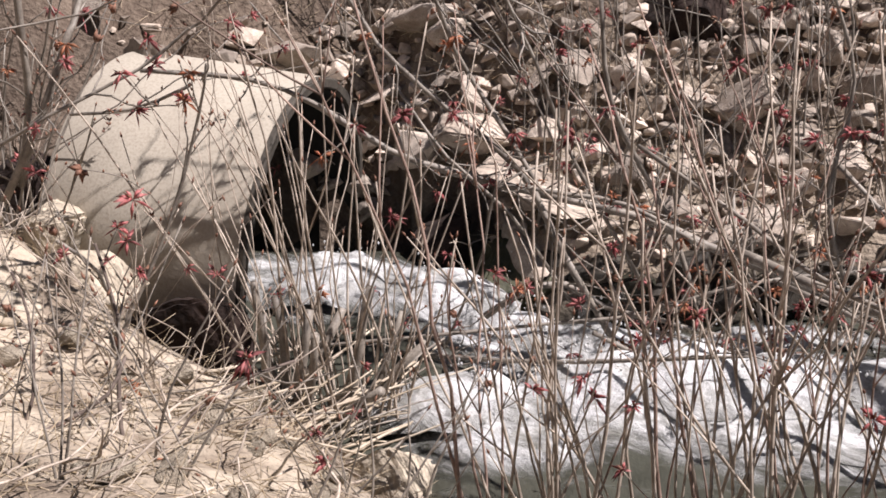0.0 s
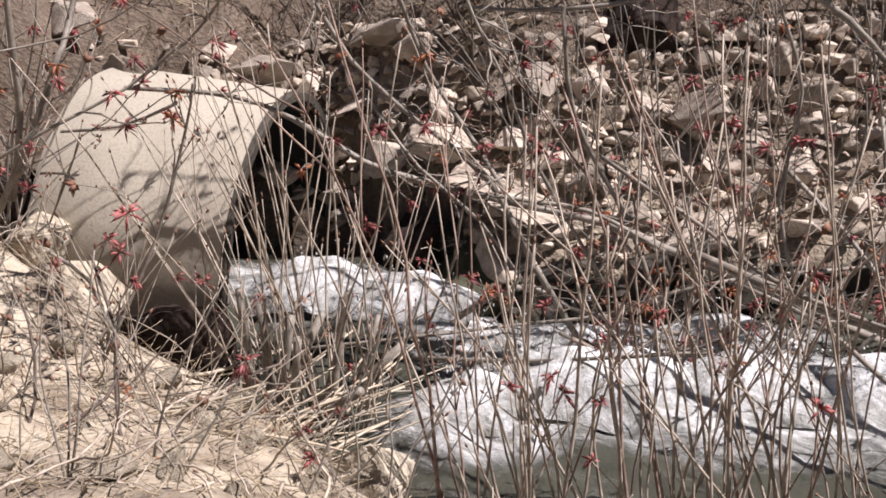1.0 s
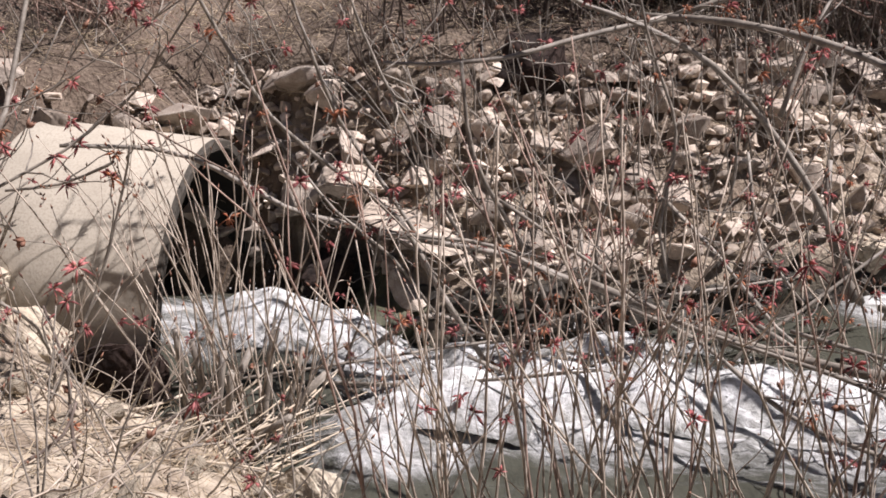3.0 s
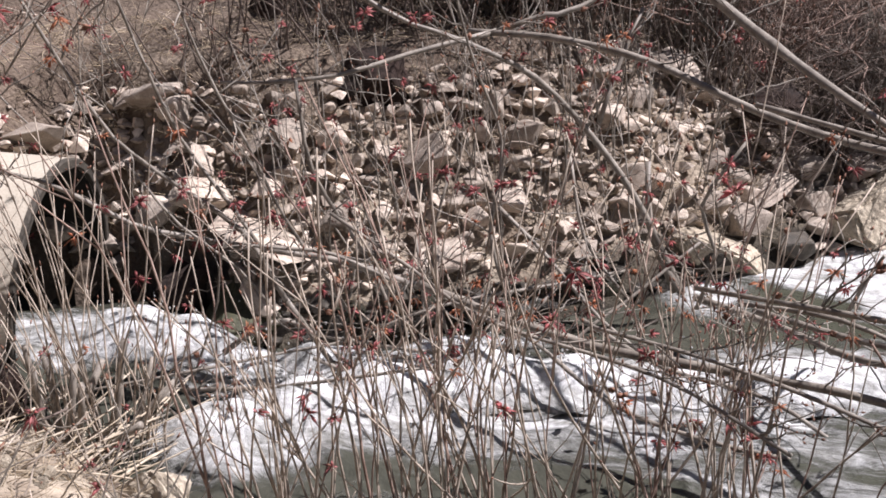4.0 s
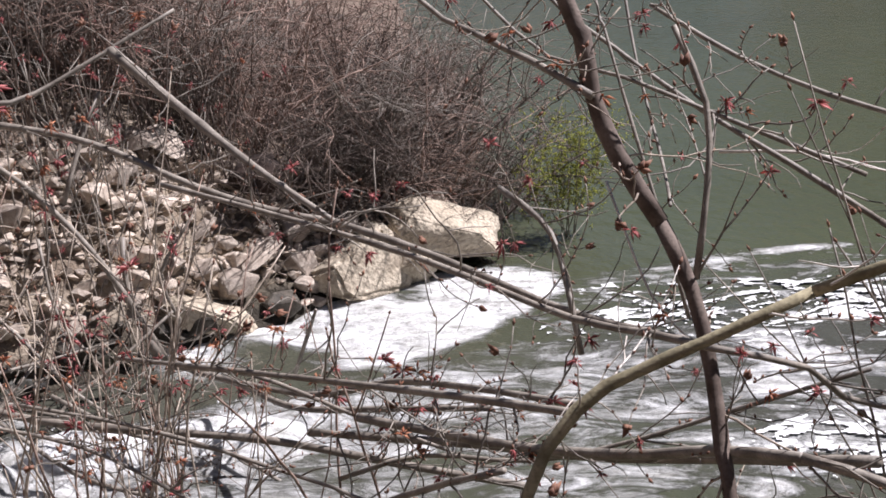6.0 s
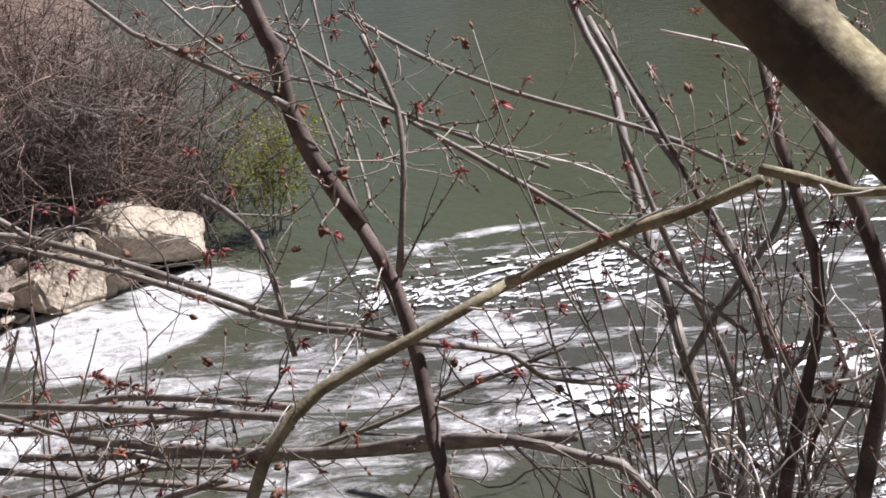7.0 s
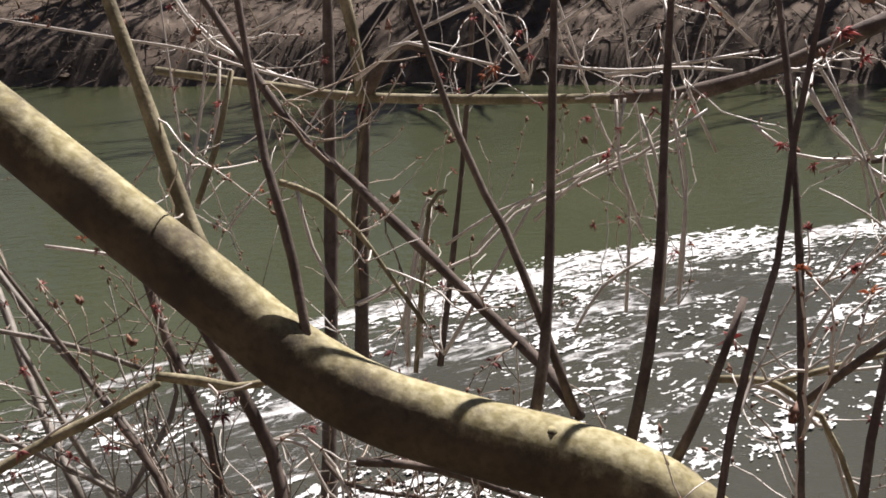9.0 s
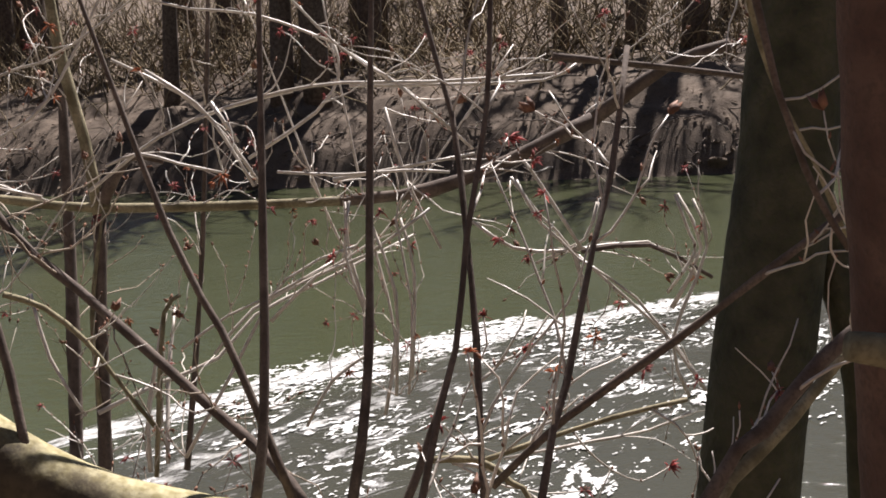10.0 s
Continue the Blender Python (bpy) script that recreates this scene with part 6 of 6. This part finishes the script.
def green_sprig(at, h):
    rng = random.Random(91)
    root = tagged(new("green_shrub"), "small yellow-green leafing shrub at the tip of the point", "shrub")
    leaf = Tubes()
    for _ in range(9):
        t = Tubes()
        p = wander(Vector((rng.gauss(0, 0.04), rng.gauss(0, 0.04), 0)), Vector((rng.gauss(0, 0.22), rng.gauss(0, 0.22), 1)), h * rng.uniform(0.7, 1.1), rng, 7, 0.12)
        t.tube(p, 0.005, 0.002, 5)
        part("stem", t.mesh("stem", M_BARK), root)
        for q in p[3:]:
            for _ in range(26):
                o = q + Vector((rng.gauss(0, 0.09), rng.gauss(0, 0.09), rng.gauss(0, 0.06)))
                leaf.blossom(o, Vector((rng.gauss(0, 1), rng.gauss(0, 1), 0.5)), 0.05, rng, 4)
    tagged(part("foliage", leaf.mesh("leaves", M_GREEN), root, "fresh yellow-green leaves"), kind="stuff")
    root.matrix_world = pose(*at)


green_sprig((5.66, 5.98, 0.46), 0.85)


# ---- moving water: foam rafts on the river, tumbling crests in the outfall ----
def raft_mesh(seed, sx, sy, cover):
    """A raft of broken foam streaks with ragged outlines, drawn out along its length."""
    c = 0.013
    xs, ys = np.arange(-sx, sx, c), np.arange(-sy, sy, c)
    X, Y = np.meshgrid(xs, ys)
    warp = 0.16 * churn(X, Y, 1.7, seed)
    web = -2.0 * np.abs(churn(X * 0.55 + warp, Y + warp, 9.0, seed + 1))
    streak = 0.5 * churn(X * 0.4, Y + warp, 18.0, seed + 2) + 0.3 * churn(X * 0.7, Y, 36.0, seed + 4)
    clump = churn(X * 0.7, Y, 2.1, seed + 3)
    fade = 1.0 - (X / sx) ** 2 - (Y / sy) ** 2
    lace = web + 1.3 * streak + 0.45 * clump + 0.9 * np.minimum(fade, 0.35)
    keep = lace > np.quantile(lace[fade > 0], 1.0 - cover)
    Z = 0.003 * np.clip(streak, 0, 1)
    nx, ny = len(xs), len(ys)
    cells = keep[:-1, :-1] & keep[1:, 1:]
    j, i = np.nonzero(cells)
    o = j * nx + i
    q = np.stack([o, o + 1, o + nx + 1, o + nx], 1)
    used, back = np.unique(q, return_inverse=True)
    v = np.stack([X, Y, Z], -1).reshape(-1, 3)[used]
    return mesh_of("foam_raft", v.tolist(), back.reshape(-1, 4).tolist(), M_FOAM)


def crest_mesh(seed, sx, sy, h):
    """A rigid piece of broken white water, thin at its rim."""
    n = 34
    rs = np.linspace(-1, 1, n)
    X, Y = np.meshgrid(rs, rs)
    R = np.hypot(X, Y)
    Z = h * np.exp(-(R * 1.55) ** 2) * (1 + 0.5 * churn(X, Y, 2.2, seed)) + 0.016 * churn(X * sx, Y * sy, 6.0, seed + 1) + 0.005 * churn(X * sx, Y * sy, 15.0, seed + 2) - 0.16 * np.clip(R - 0.35, 0, 1) ** 1.5
    v = np.stack([X * sx, Y * sy, Z], -1).reshape(-1, 3)
    i = (np.arange(n - 1)[:, None] * n + np.arange(n - 1)[None]).ravel()
    v, f = v.tolist(), np.stack([i, i + 1, i + n + 1, i + n], 1).tolist()
    rng = random.Random(seed)
    for _ in range(70 if h > 0.085 else 30):
        x, y = rng.gauss(0, 0.35) * sx, rng.gauss(0, 0.35) * sy
        z, s, o = h * rng.uniform(0.4, 1.0) + abs(rng.gauss(0, 0.05)), rng.uniform(0.002, 0.007), len(v)
        v += [[x + s, y, z], [x, y + s, z], [x - s, y, z], [x, y - s, z], [x, y, z + s * 1.4], [x, y, z - s * 1.4]]
        f += [[o + a, o + (a + 1) % 4, o + 4] for a in range(4)] + [[o + (a + 1) % 4, o + a, o + 5] for a in range(4)]
    me = mesh_of("crest", v, f, M_WATER)
    att = me.attributes.new("foam", "FLOAT", "POINT")
    att.data.foreach_set("value", np.append(np.clip(0.80 - 0.16 * R.ravel() ** 2, 0, 1), np.full(len(v) - n * n, 1.0)).astype(np.float32))
    for key in ("churned", "silt"):
        att = me.attributes.new(key, "FLOAT", "POINT")
        att.data.foreach_set("value", np.ones(len(v), np.float32))
    return me


def motions():
    rng = random.Random(33)
    meshes = [raft_mesh(20 + k, 1.2, 0.55, 0.12) for k in range(5)] + [raft_mesh(40 + k, 1.5, 0.42, 0.20) for k in range(4)]
    flow = [(4.4, 4.0), (6.0, 3.0), (8.0, 2.0), (10.0, 0.8), (12.0, -0.8), (14.0, -3.2), (16.0, -6.5), (18, -11)]
    fx, fy = [p[0] for p in flow], [p[1] for p in flow]
    for k in range(64):
        edge = k >= 46
        x0, off = (rng.uniform(7.5, 14.0), rng.uniform(-0.6, 0.0)) if edge else (rng.uniform(3.4, 13.0), rng.uniform(-3.4, 1.4))
        speed, turn = rng.uniform(0.28, 0.5), rng.uniform(-14, 14)
        ob = tagged(new("foam_raft", meshes[5 + k % 4] if edge or x0 < 4.6 else meshes[k % 5]), "loose raft of white foam streaks drifting on the river", "foam", "foam rafts", kind="stuff")
        rows = []
        for i in range(11):
            x = x0 + speed * i * 0.75
            gx_, gy_ = (RIM_X, RIM_Y) if edge else (fx, fy)
            y = float(np.interp(x, gx_, gy_)) + off * (1.0 if edge else min(1.0, 0.35 + x / 14))
            way = math.degrees(math.atan2(float(np.interp(x + 1.2, gx_, gy_) - np.interp(x - 1.2, gx_, gy_)), 2.4))
            rows.append((float(i), pose(x, y, LEVEL + 0.005 + 0.002 * math.sin(i * 1.3 + k), 0, 0, way + turn)))
        walk(ob, rows)
    crests = [(-0.50, 5.60, 0.34, 0.30, 0.07, 0.26), (-0.22, 5.50, 0.34, 0.28, 0.08, 0.17), (0.10, 5.35, 0.36, 0.24, 0.09, 0.02), (0.05, 4.60, 0.36, 0.24, 0.08, 0.08), (0.40, 4.62, 0.40, 0.26, 0.10, 0.10), (0.80, 4.62, 0.44, 0.28, 0.10, 0.08), (1.15, 4.60, 0.46, 0.3, 0.10, 0.04),
              (0.6, 5.22, 0.4, 0.2, 0.08, 0.02), (1.1, 5.16, 0.4, 0.22, 0.08, 0), (1.6, 4.55, 0.5, 0.32, 0.09, 0), (2.0, 4.4, 0.5, 0.36, 0.08, 0), (2.5, 4.2, 0.55, 0.36, 0.06, 0)]
    for k, (x, y, sx, sy, h, lift) in enumerate(crests):
        ob = tagged(new("crest", crest_mesh(300 + 3 * k, sx, sy, h)), "tumbling crest of white water in the outfall", "wave", "white water crests")
        ph, rows = rng.uniform(0, 6.28), []
        for i in range(51):
            t = i * 0.2
            a = 2 * math.pi * t * (0.9 + 0.11 * (k % 4)) + ph
            rows.append((t, pose(x + 0.07 * math.sin(a) + 0.03 * math.sin(2.3 * a), y + 0.02 * math.cos(a * 1.3), LEVEL + lift + 0.03 + 0.025 * math.sin(1.7 * a + 1), 5 * math.sin(a * 0.9), 5 * math.cos(a * 1.2), -14 + 9 * math.sin(a * 0.6))))
        walk(ob, rows)


motions()
